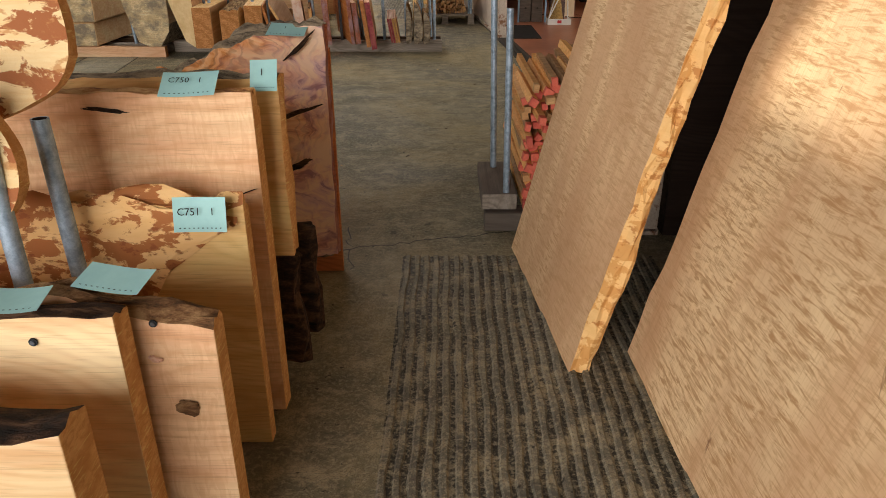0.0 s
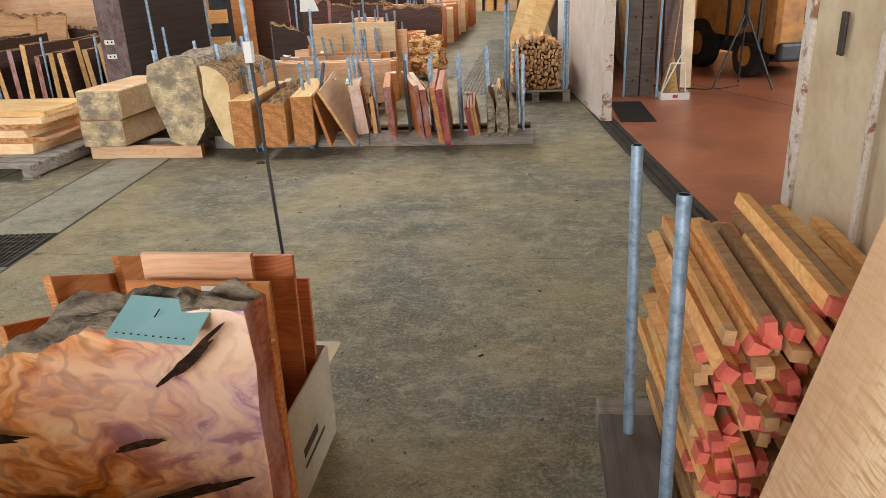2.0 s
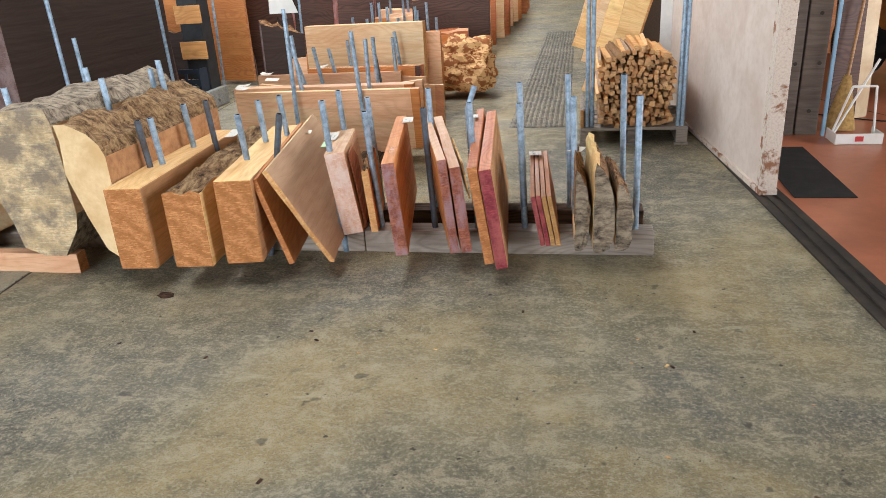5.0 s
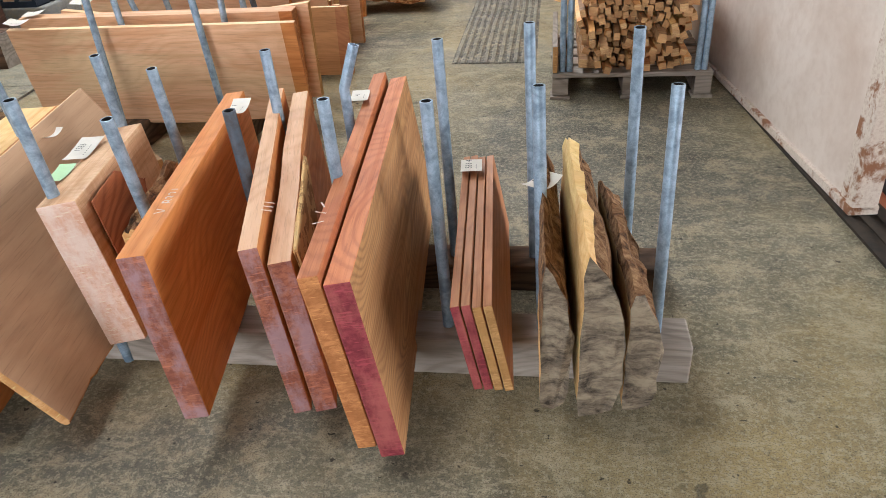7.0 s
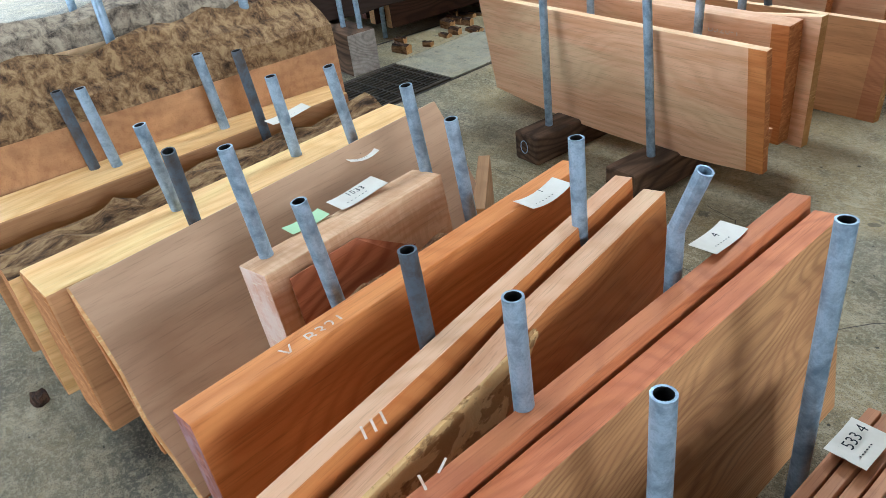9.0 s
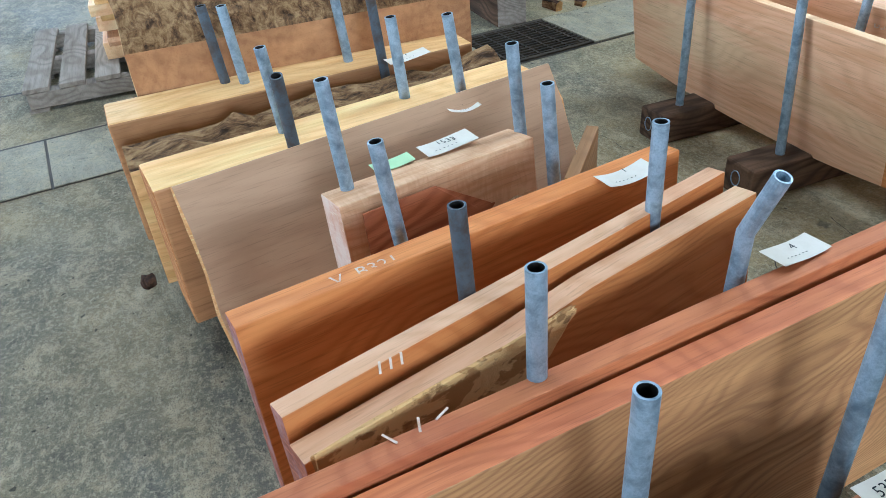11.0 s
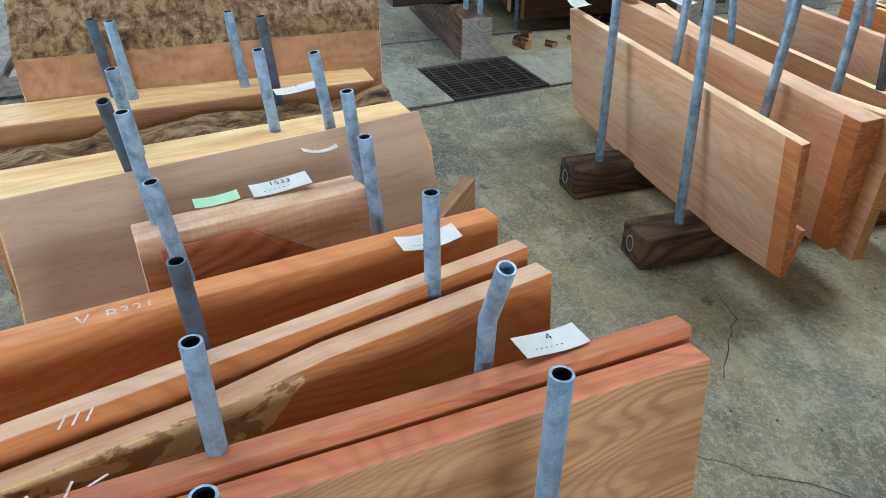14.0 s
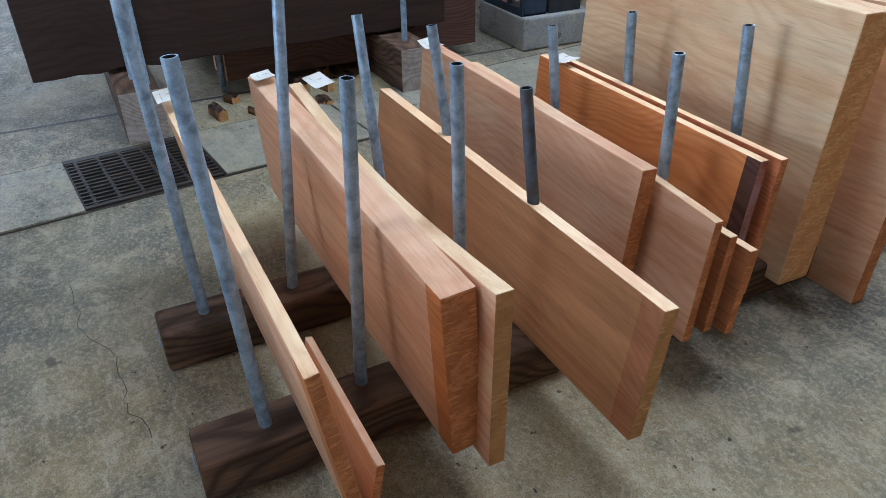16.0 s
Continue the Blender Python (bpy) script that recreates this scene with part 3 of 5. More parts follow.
part("ring", bm, BLUELINE, mk)
part("strokes", boxes([(-0.001, 0.001, -0.42 + 0.07 * i, -0.40 + 0.07 * i, -0.30 + 0.05 * (i % 2), 0.12 - 0.04 * (i % 3)) for i in range(3)]), OLDINK, mk)

# grooved pads cast in the floor
def grooved(name, x0, x1, y0, y1, step, amp, label):
    pad = thing(name, pose(0, 0, 0), label, "", "", "structure")
    # Dark sheet between the paler ridges, for contrast.
    part("bed", boxes([(x0, x1, y0, y1, -0.01, 0.0009)]), GROOVE, pad, "dark bed between the ridges")
    nx, ny = int((x1 - x0) / step), max(6, int((y1 - y0) / 0.05))
    for i in range(nx):
        verts, faces = [], []
        xc = x0 + (i + 0.5) * step
        for j in range(ny + 1):
            y = y0 + (y1 - y0) * j / ny
            dx = amp * noise.noise(Vector((xc * 0.8, y * 2.2, 3.1))) + 0.25 * amp * noise.noise(Vector((xc * 9, y * 9, 1)))
            hgt = 0.008 + 0.005 * noise.noise(Vector((xc * 7, y * 7, 8)))
            w = step * (0.33 + 0.16 * noise.noise(Vector((xc * 11, y * 13, 5))))
            for ox, z in ((-w, 0.0005), (-w * 0.55, hgt), (w * 0.55, hgt), (w, 0.0005)):
                verts.append((xc + dx + ox, y, z))
        for j in range(ny):
            for k in range(3):
                q = j * 4 + k
                faces.append((q, q + 1, q + 5, q + 4))
        part("ridge", mesh_from("ridge", verts, faces, [RIDGE]), None, pad)
    return pad


grooved("pavement_grooved_1", -0.19, 1.0, -1.5, 3.10, 0.045, 0.02, "dark worn concrete pad with wavy raised grooves")
grooved("pavement_grooved_2", -1.06, -0.5, 11.8, 20.0, 0.05, 0.012, "worn grooved concrete strip in the aisle")

# long cracks
def crack(pts, w):
    bm = bmesh.new()
    prev = None
    for (xa, ya), (xb, yb) in zip(pts, pts[1:]):
        n = max(2, int(math.hypot(xb - xa, yb - ya) / 0.04))
        for i in range(n + 1):
            s = i / n
            x = xa + (xb - xa) * s + 0.03 * noise.noise(Vector((xa + s * 5, yb, 2)))
            y = ya + (yb - ya) * s + 0.035 * noise.noise(Vector((xa, s * 6 + ya, 7)))
            ww = w * (0.6 + 0.8 * abs(noise.noise(Vector((x * 9, y * 9, 1)))))
            d = Vector((-(yb - ya), xb - xa, 0)).normalized() * ww / 2
            cur = (bm.verts.new((x + d.x, y + d.y, 0.0016)), bm.verts.new((x - d.x, y - d.y, 0.0016)))
            if prev:
                bm.faces.new((prev[0], cur[0], cur[1], prev[1]))
            prev = cur
    return bm


for i, (pts, w) in enumerate([
        ([(-0.66, 3.08), (-0.42, 3.20), (-0.1, 3.285), (0.28, 3.38), (0.5, 3.44)], 0.011), ([(-3.145, 10.003), (-2.83, 10.02), (-2.67, 10.1), (-2.43, 10.1), (-2.25, 10.15)], 0.003), ([(-1.77, 10.43), (-1.63, 10.41), (-1.4, 10.2)], 0.004), ([(-0.46, 3.16), (-0.42, 2.95)], 0.007), ([(-0.46, 3.2), (-0.5, 3.45)], 0.007),
        ([(-1.7, 10.1), (-1.2, 9.9), (-0.9, 10.3), (-0.3, 10.2)], 0.004), 
        ([(-3.6, 5.9), (-1.5, 5.75), (0.85, 5.85)], 0.004)]):
    structure("trim_crack_%d" % i, crack(pts, w), TRACK, "dark crack in the concrete floor")

# drain covers and grate
drain = thing("drain_channel", pose(-3.7, 10.1, 0, 0, 0, 6.3) @ pose(3.7, -10.1, 0), "row of concrete drain covers with an iron grate set in the floor", "", "", "structure")
part("joint_bed", boxes([(-4.28, -3.68, 1.0, 33, 0.0005, 0.0015)]), TRACK, drain)
y = 2.48
while y < 30:
    if 5.5 < y < 5.7 or 9.9 < y < 10.3:
        y1 = y + 0.6
        gr = part("grate", boxes([(-4.24, -4.215, y, y1, 0.002, 0.012), (-3.725, -3.70, y, y1, 0.002, 0.012)]), TRACK, drain, "black iron grate")
        for k in range(13):
            xx = -4.20 + k * 0.038
            part("bar", boxes([(xx, xx + 0.011, y + 0.005, y1 - 0.005, 0.003, 0.014)]), TRACK, gr)
        for k in range(6):
            yy = y + 0.04 + k * 0.1
            part("bar", boxes([(-4.22, -3.72, yy, yy + 0.014, 0.003, 0.0125)]), TRACK, gr)
    else:
        y1 = y + 0.78
        part("cover", boxes([(-4.25, -3.69, y + 0.008, y1 - 0.004, 0.001, 0.007 + 0.003 * ((int(y * 7)) % 3))], 0.003), COVER, drain)
    y = y1
structure("trim_seam", boxes([(-4.81, -4.79, 1.0, 33, -0.01, 0.0012)]), TRACK, "dark seam in the concrete floor")

# ---- slabs at the start, standing on edge ----
G0 = "slabs standing at the start"
slab((-1.6, 0.98, 0.05), (-0.66, 0.98, 0.05), (-1.6, 0.98, 0.68), -0.10, (W_PALE, E_PALE, B_DARK), "thick pale maple block with dark bark along its top", live=(0, 0.03), group=G0)
slab((-1.7, 1.24, 0.05), (-0.66, 1.24, 0.05), (-1.7, 1.24, 0.76), -0.07, (W_PALE, E_PALE, B_DARK), "thick pale maple slab with a screw in its face and bark on top", live=(0, 0.02), group=G0)
slab((-1.6, 1.33, 0.03), (-0.495, 1.33, 0.03), (-1.6, 1.33, 0.76), -0.07, (W_MAPLE, E_PALE, B_BROWN), "pinkish maple slab with a dark knot and bark top edge", live=(0, 0.03), group=G0, top=lambda s: 1 - 0.12 * max(0, s - 0.72) / 0.28)
slab((-1.7, 1.74, 0.02), (-0.52, 1.74, 0.02), (-1.7, 1.74, 0.80), -0.05, (W_BEAM, E_PALE, B_SPALT), "yellow slab with a mottled live top edge", live=(0, 0.05), group=G0)
slab((-1.62, 1.728, 0.52), (-0.58, 1.728, 0.52), (-1.62, 1.728, 0.80), -0.016, (B_SPALT, B_SPALT, B_SPALT), "mottled brown and cream inner bark on a slab face", "bark_layer", "bark", live=(0.06, 0.04), ends=(0, 0.05), group=G0, bottom=lambda s: 0.0 + 0.75 * max(0, s - 0.72) / 0.28)
slab((-1.75, 1.9, 0.02), (-0.51, 1.9, 0.02), (-1.75, 1.9, 1.06), -0.055, (W_MAPLE, E_PALE, B_PALE), "pale pinkish maple slab with soft curl figure and a crack", live=(0, 0.012), group=G0)
slab((-1.7, 1.97, 0.0), (-0.515, 1.97, 0.0), (-1.7, 1.97, 1.0), -0.025, (W_PINK, E_PALE, B_PALE), "thin tan slab behind the maple", group=G0)
slab((-1.7, 2.06, 0.5), (-0.47, 2.06, 0.5), (-1.7, 2.06, 1.07), -0.09, (W_BEAM, E_PALE, B_GREY), "thick honey slab with a grey bark top", live=(0, 0.02), ends=(0, 0.012), group=G0)
slab((-1.7, 2.06, 0.08), (-0.47, 2.06, 0.08), (-1.7, 2.06, 0.497), -0.09, (B_DARK, B_DARK, B_DARK), "dark bark covered lower half of a thick slab", "bark_slab", live=(0.03, 0), ends=(0, 0.03), group=G0)
slab((-1.7, 2.2, 0.12), (-0.44, 2.2, 0.12), (-1.7, 2.2, 0.55), -0.05, (B_DARK, B_DARK, B_DARK), "thin dark bark slab", "bark_slab", live=(0.02, 0.02), ends=(0, 0.03), group=G0)
slab((-1.55, 2.86, 0.10), (-0.46, 2.86, 0.10), (-1.58, 2.88, 1.07), -0.075, (W_BURL, E_WASH, B_GREY), "glossy orange and purple burl slab with grey live top edge", live=(0.05, 0.04), ends=(0, 0.012), group=G0, nu=60, nv=10,
     top=lambda s: 0.68 + 0.31 * min(1, max(0, (s - 0.25) / 0.5)) ** 0.8 + 0.03 * s)
slab((-0.80, 2.945, 0.0), (-0.455, 2.945, 0.0), (-0.80, 2.945, 1.0), -0.02, (W_RED, E_ORANGE, B_BROWN), "thin red-brown slab behind the burl", group=G0)


def blob_strip(cx, y, cz, w, h, ang, mat, parent_label, name="bark_pocket"):
    """A dark bark pocket let into a slab face."""
    SEED[0] += 1
    verts, faces = [], []
    n = 60
    ca, sa = math.cos(ang), math.sin(ang)
    for k in range(n):
        q = 6.28319 * k / n
        rr = 0.95 + 0.45 * noise.fractal(Vector((math.cos(q) * 1.1 + SEED[0] * 3.3, math.sin(q) * 1.1, 1)), 0.8, 2.1, 4)
        bend = 0.04 * h * math.sin(3.0 * math.cos(q) + SEED[0])
        px, pz = w / 2 * math.cos(q) * rr, h / 2 * math.sin(q) * rr + bend * 2
        for s, d in ((1.0, 0.0), (0.8, -0.004), (0.35, -0.002)):
            verts.append(((px * ca - pz * sa) * s, d, (px * sa + pz * ca) * s))
    for k in range(n):
        a0, b0 = k * 3, ((k + 1) % n) * 3
        faces += [(a0, b0, b0 + 1, a0 + 1), (a0 + 1, b0 + 1, b0 + 2, a0 + 2)]
    faces.append([k * 3 + 2 for k in range(n)])
    ob = new(name, mesh_from(name, verts, faces, [mat]))
    ob.location = (cx, y, cz)
    return tagged(ob, parent_label, "bark")


for cx, cz, w, h, ang in ((-0.63, 0.745, 0.30, 0.022, 0.32), (-0.87, 0.685, 0.30, 0.062, 0.16), (-1.10, 0.625, 0.26, 0.05, 0.2), (-0.595, 0.542, 0.11, 0.03, 0.5), (-0.875, 0.39, 0.18, 0.03, 0.33), (-0.56, 1.02, 0.17, 0.018, 0.72), (-0.965, 0.85, 0.14, 0.022, 0.05), (-0.68, 0.85, 0.10, 0.014, 0.3)):
    blob_strip(cx, 2.858, cz, w, h, ang, B_DARK, "dark bark pocket in the burl slab face")
blob_strip(-0.9, 1.896, 1.01, 0.14, 0.012, -0.1, B_DARK, "dark crack in the pale maple face")
blob_strip(-0.6, 1.896, 0.76, 0.16, 0.004, 0.35, B_DARK, "thin dark crack in the pale maple face")
blob_strip(-0.58, 1.326, 0.47, 0.05, 0.05, 0.2, B_BROWN, "brown knot in the maple face")
blob_strip(-0.63, 1.326, 0.60, 0.035, 0.018, -0.5, E_PINKW, "pale oval knot in the maple face")


def screw(p):
    t = thing("wood_screw", pose(*p), "dark round screw head in a slab face", "screw", "screws in the slab faces")
    part("washer", tube(bmesh.new(), (0, 0, 0), (0, -0.003, 0), 0.009, seg=14), INK, t)
    part("head", tube(bmesh.new(), (0, -0.003, 0), (0, -0.006, 0), 0.005, seg=10), PIPE_RUST, t)


screw((-0.83, 1.238, 0.70))
screw((-0.622, 1.328, 0.69))


def cookie(p, r, label):
    """A round slice of trunk with a mottled face."""
    SEED[0] += 1
    verts, faces, idx = [], [], []
    n = 40
    for y in (0.0, 0.045):
        verts.append((0, y, 0))
        for ring in (0.5, 1.0):
            for k in range(n):
                q = 6.28319 * k / n
                rr = r * ring * (1 + 0.09 * noise.noise(Vector((math.cos(q) + SEED[0], math.sin(q), 0))) + 0.02 * noise.noise(Vector((math.cos(q) * 7, math.sin(q) * 7, y * 40))))
                verts.append((rr * math.cos(q), y, rr * math.sin(q)))
    N = 1 + 2 * n
    for o in (0, N):
        for k in range(n):
            j = (k + 1) % n
            faces += [(o, o + 1 + k, o + 1 + j), (o + 1 + k, o + 1 + j, o + 1 + n + j, o + 1 + n + k)]
            idx += [0, 0]
    for k in range(n):
        j = (k + 1) % n
        faces.append((1 + n + k, 1 + n + j, N + 1 + n + j, N + 1 + n + k))
        idx.append(1)
    ob = new("trunk_slice", mesh_from("trunk_slice", verts, faces, [SPALTFACE, E_PALE], idx))
    ob.matrix_world = pose(*p, -8, 0, 4)
    return tagged(ob, label, "trunk slice", "trunk slices hung on the pipes")


cookie((-1.05, 1.62, 1.27), 0.22, "round cream and brown mottled trunk slice")
cookie((-1.12, 1.50, 0.99), 0.18, "oval cream and brown mottled trunk slice")
for p, q in (((-0.99, 1.5, 0.0), (-0.99, 1.5, 1.22)), ((-0.93, 1.66, 0.0), (-0.95, 1.66, 1.05)), ((-1.28, 2.45, 0), (-1.28, 2.45, 0.86)), ((-1.05, 2.55, 0), (-1.05, 2.55, 0.86)), ((-1.42, 3.05, 0), (-1.42, 3.05, 0.86))):
    pipe(p, q, r=0.021, group="steel uprights at the start", label="grey galvanised pipe upright between standing slabs")
for k, (xa, ya) in enumerate(((-1.5, 0.9), (-0.85, 0.9))):
    timber(xa, xa + 0.1, 0.85, 3.1, 0.0, 0.02, W_OLD, W_OLD, "thin weathered batten under the standing slabs", "batten", "batten", "battens under the slabs")

# blue tags
def blue_tag(p, w, h, rx, ry, rz, body):
    t = sheet(pose(*p, rx, ry, rz), w, h, BLUEPAPER, "pale blue paper price tag with handwritten numbers", [(-w * 0.4 + w * 0.085 * i, -h * 0.4, w * 0.03, 0.0025) for i in range(10)], curl=0.006)
    if body:
        text_mesh(body, h * 0.30, INK, t, pose(-w * 0.06, h * 0.08, 0.0135))


blue_tag((-0.62, 1.70, 0.79), 0.135, 0.09, 75, 0, 2, "C751   1")
blue_tag((-0.67, 1.90, 1.075), 0.15, 0.085, 35, 0, 0, "C750   1")
blue_tag((-0.50, 2.02, 1.075), 0.075, 0.09, 60, 0, 3, "1")
blue_tag((-0.60, 2.87, 1.075), 0.15, 0.09, 22, 0, -6, "1")
blue_tag((-0.70, 1.36, 0.775), 0.15, 0.085, 12, 0, -10, "")
blue_tag((-0.88, 1.27, 0.775), 0.15, 0.085, 8, 0, 4, "")

# ---- large figured slabs leaning on the door side ----
slab((0.45, 2.12, 0.0), (0.335, 3.2, 0.0), (1.02, 2.14, 2.33), 0.075, (W_FIG, B_LIVE, B_LIVE, W_STICK), "tall curly figured pale slab leaning with a rough live edge", live=(0, 0), ends=(0.035, 0.0), group="tall leaning slabs", nu=12, nv=40)
slab((0.74, 0.85, 0.0), (0.685, 2.27, 0.0), (1.33, 0.85, 2.42), 0.08, (W_FIG, B_BROWN, B_BROWN, W_STICK), "very wide curly figured slab leaning with bark on its near edge", ends=(0.05, 0.03), group="tall leaning slabs", nu=14, nv=20)
slab((0.80, 0.3, 0.0), (0.80, 0.83, 0.0), (1.30, 0.3, 2.1), 0.06, (W_FIG, B_BROWN, B_BROWN, W_STICK), "lower figured slab leaning in front of the others", ends=(0.03, 0.03), group="tall leaning slabs", nu=10, nv=12)

# ---- stack of sticks with red ends ----
def stick_mesh(w, h, L, mat, e0, e1, dab):
    v = [(x, y, z) for y in (0, dab, L) for x, z in ((0, 0), (w, 0), (w, h), (0, h))]
    f, ix = [(0, 1, 2, 3), (8, 9, 10, 11)], [1, 2]
    for s in (0, 4):
        for k in range(4):
            f.append((s + k, s + (k + 1) % 4, s + 4 + (k + 1) % 4, s + 4 + k))
            ix.append(1 if s == 0 else 0)
    return mesh_from("stick", v, f, [mat, e0, e1], ix)


def stick_stack(name, x0, x1, y0, z0, ztop, L, mats, e0, label, group, dab, seed, cell=0.046, limit=290):
    rnd, e1 = random.Random(seed), E_STICK
    st = thing(name, pose((x0 + x1) / 2, y0, z0), label, "lumber stack", group)
    shared = [stick_mesh(cell * rnd.uniform(0.6, 0.98), cell * rnd.uniform(0.62, 0.98), L * rnd.uniform(0.85, 1.1), rnd.choice(mats), rnd.choice((e0, e0, e1)), e1, dab * rnd.uniform(0.5, 1.8)) for _ in range(16)]
    z, row, n = z0, 0, 0
    while z < ztop(0.5) + 0.1:
        x = x0 + rnd.uniform(0, 0.02)
        while x < x1 - cell * 0.5:
            if z < ztop((x - x0) / (x1 - x0)) and n < limit:
                ob = new("stick", rnd.choice(shared))
                ob.parent = st
                ob.matrix_parent_inverse = st.matrix_world.inverted()
                ob.matrix_world = pose(x, y0 + rnd.gauss(0, 0.07), z + rnd.uniform(0, 0.006), rnd.gauss(0, 0.5), rnd.gauss(0, 13), rnd.gauss(0, 1.3))
                n += 1
            x += cell * 0.96
        z += cell * 0.84
    return st


def pallet(x0, x1, y0, y1, h, mat, label, group="pallets"):
    p = thing("wooden_pallet", pose((x0 + x1) / 2, (y0 + y1) / 2, 0), label, "pallet", group)
    inv = p.matrix_world.inverted()
    k = max(3, int((y1 - y0) / 0.17))
    for i in range(k):
        ya = y0 + (y1 - y0) * i / k
        part("deck_board", boxes([(x0, x1, ya, ya + (y1 - y0) / k * 0.72, h - 0.025, h)], 0.003), mat, p).matrix_parent_inverse = inv
    for i in range(3):
        xa = x0 + (x1 - x0 - 0.09) * i / 2
        part("bearer", boxes([(xa, xa + 0.09, y0 + 0.01, y1 - 0.01, 0.02, h - 0.027)], 0.004), mat, p).matrix_parent_inverse = inv
        for ya in (y0, y1 - 0.1):
            part("foot_board", boxes([(xa - 0.01, xa + 0.1, ya, ya + 0.1, 0, 0.018)], 0.002), mat, p).matrix_parent_inverse = inv
    return p


timber(0.215, 1.0, 3.40, 3.52, 0.0, 0.10, W_POST, W_POST, "weathered grey block under the stick stack", "support_block", "block", "blocks under the sticks")
timber(0.20, 0.38, 3.44, 3.98, 0.104, 0.19, W_POST, W_OLD, "weathered grey timber holding two pipes", "support_block", "block", "blocks under the sticks")
timber(0.215, 1.0, 4.10, 4.22, 0.0, 0.10, W_OLD, W_OLD, "weathered grey rear block under the stick stack", "support_block", "block", "blocks under the sticks")
stick_stack("stick_stack", 0.40, 0.99, 3.52, 0.102, lambda s: 0.66 + 0.10 * math.sin(3.0 * s), 0.85, [W_STICK, W_STICK, W_STICK2], E_REDPAINT, "stack of yellow-tan square sticks with red painted ends", "stick stacks", 0.03, 5)
pipe((0.285, 3.88, 0.19), (0.265, 3.90, 1.11), group="pipes beside the stick stack", label="galvanised pipe upright beside the red-ended sticks")
pipe((0.325, 3.47, 0.19), (0.315, 3.50, 1.09), group="pipes beside the stick stack", label="galvanised pipe upright beside the red-ended sticks")

# ---- carton with boards and the pole stand ----
ct = thing("carton", pose(-1.03, 3.85, 0), "open white cardboard carton with brown tape, holding boards", "carton")
CX0, CX1, CY0, CY1, CH = -0.30, 0.29, -0.22, 0.25, 0.36
part("wall_panel", boxes([(CX0, CX1, CY0, CY0 + 0.006, 0, CH), (CX0, CX1, CY1 - 0.006, CY1, 0, CH), (CX0, CX0 + 0.006, CY0 + 0.007, CY1 - 0.007, 0, CH), (CX1 - 0.006, CX1, CY0 + 0.007, CY1 - 0.007, 0, CH), (CX0 + 0.007, CX1 - 0.007, CY0 + 0.007, CY1 - 0.007, 0, 0.006)]), CARTON, ct)
part("tape", boxes([(0.10, 0.291, CY0 - 0.003, CY0 - 0.001, 0.20, 0.25), (0.10, 0.291, CY0 - 0.003, CY0 - 0.001, 0.30, 0.355), (0.13, 0.17, CY0 - 0.005, CY0 - 0.0035, 0.18, 0.36)]), TAPE, ct, "brown tape patches")
part("print", boxes([(CX1 + 0.0005, CX1 + 0.002, -0.1, 0.05, 0.14, 0.17), (CX1 + 0.0005, CX1 + 0.002, -0.1, 0.12, 0.1, 0.112)]), TRACK, ct)
GB = "boards in the carton"
slab((-1.26, 3.78, 0.012), (-0.80, 3.78, 0.012), (-1.26, 3.80, 0.73), -0.02, (W_ORANGE, E_ORANGE, W_ORANGE), "smooth orange-brown board standing in the carton", "board", "board", group=GB)
slab((-1.24, 3.86, 0.012), (-0.88, 3.86, 0.012), (-1.24, 3.88, 0.79), -0.025, (W_PINK, E_ORANGE, W_PINK), "grainy pinkish board standing in the carton", "board", "board", group=GB)
slab((-1.05, 3.92, 0.012), (-0.775, 3.93, 0.012), (-1.05, 3.95, 0.755), -0.02, (W_RED, E_ORANGE, W_RED), "reddish board standing in the carton", "board", "board", group=GB)
slab((-1.05, 4.0, 0.012), (-0.76, 4.01, 0.012), (-1.05, 4.03, 0.64), -0.02, (W_RED, E_ORANGE, W_RED), "dark reddish board standing in the carton", "board", "board", group=GB)
for xa, z1, ya in ((-1.42, 0.78, 3.72), (-1.50, 0.70, 3.85), (-1.36, 0.74, 3.98), (-1.60, 0.62, 3.7)):
    slab((xa, ya, 0.0), (xa + 0.02, ya + 0.3, 0.0), (xa - 0.05, ya, z1), 0.03, (W_ORANGE, E_ORANGE, W_ORANGE), "brown offcut board leaning beside the carton", "offcut_board", "board", group="offcut boards", top=lambda s: 1 - 0.15 * s)
t = sheet(pose(-0.97, 3.785, 0.66, 88, 0, 0), 0.075, 0.13, PAPER, "white handwritten note taped on a board", curl=0.001, name="paper_note")
text_mesh("#5301", 0.022, INK, t, pose(0, 0.03, 0.005))
text_mesh("16", 0.035, INK, t, pose(0, -0.015, 0.005))
t = sheet(pose(-0.885, 3.785, 0.645, 88, 0, 0), 0.045, 0.18, PAPER, "white slip with a column of red characters", [(-0.01, -0.07 + 0.022 * i, 0.02, 0.014) for i in range(6)], curl=0.001, name="paper_note", ink=REDINK)

st = thing("pole_stand", pose(-1.05, 4.64, 0), "thin grey sign pole on a cream square base plate", "sign stand")
part("base_plate", boxes([(-0.04, 0.16, -0.17, 0.12, 0, 0.012)], 0.004), CREAM, st)
part("socket", tube(bmesh.new(), (0, 0, 0.012), (0, 0, 0.06), 0.014), DARKSTEEL, st)
part("pole", tube(bmesh.new(), (0, 0, 0.03), (-0.045, 0, 1.32), 0.007), DARKSTEEL, st)
part("upper_pole", tube(bmesh.new(), (-0.045, 0, 1.31), (-0.065, 0, 2.2), 0.009), PIPE, st, "bright upper pole")
part("clamp", boxes([(-0.062, -0.030, -0.015, 0.015, 1.28, 1.36)], 0.003), SIGNWHITE, st, "white plastic clamp")

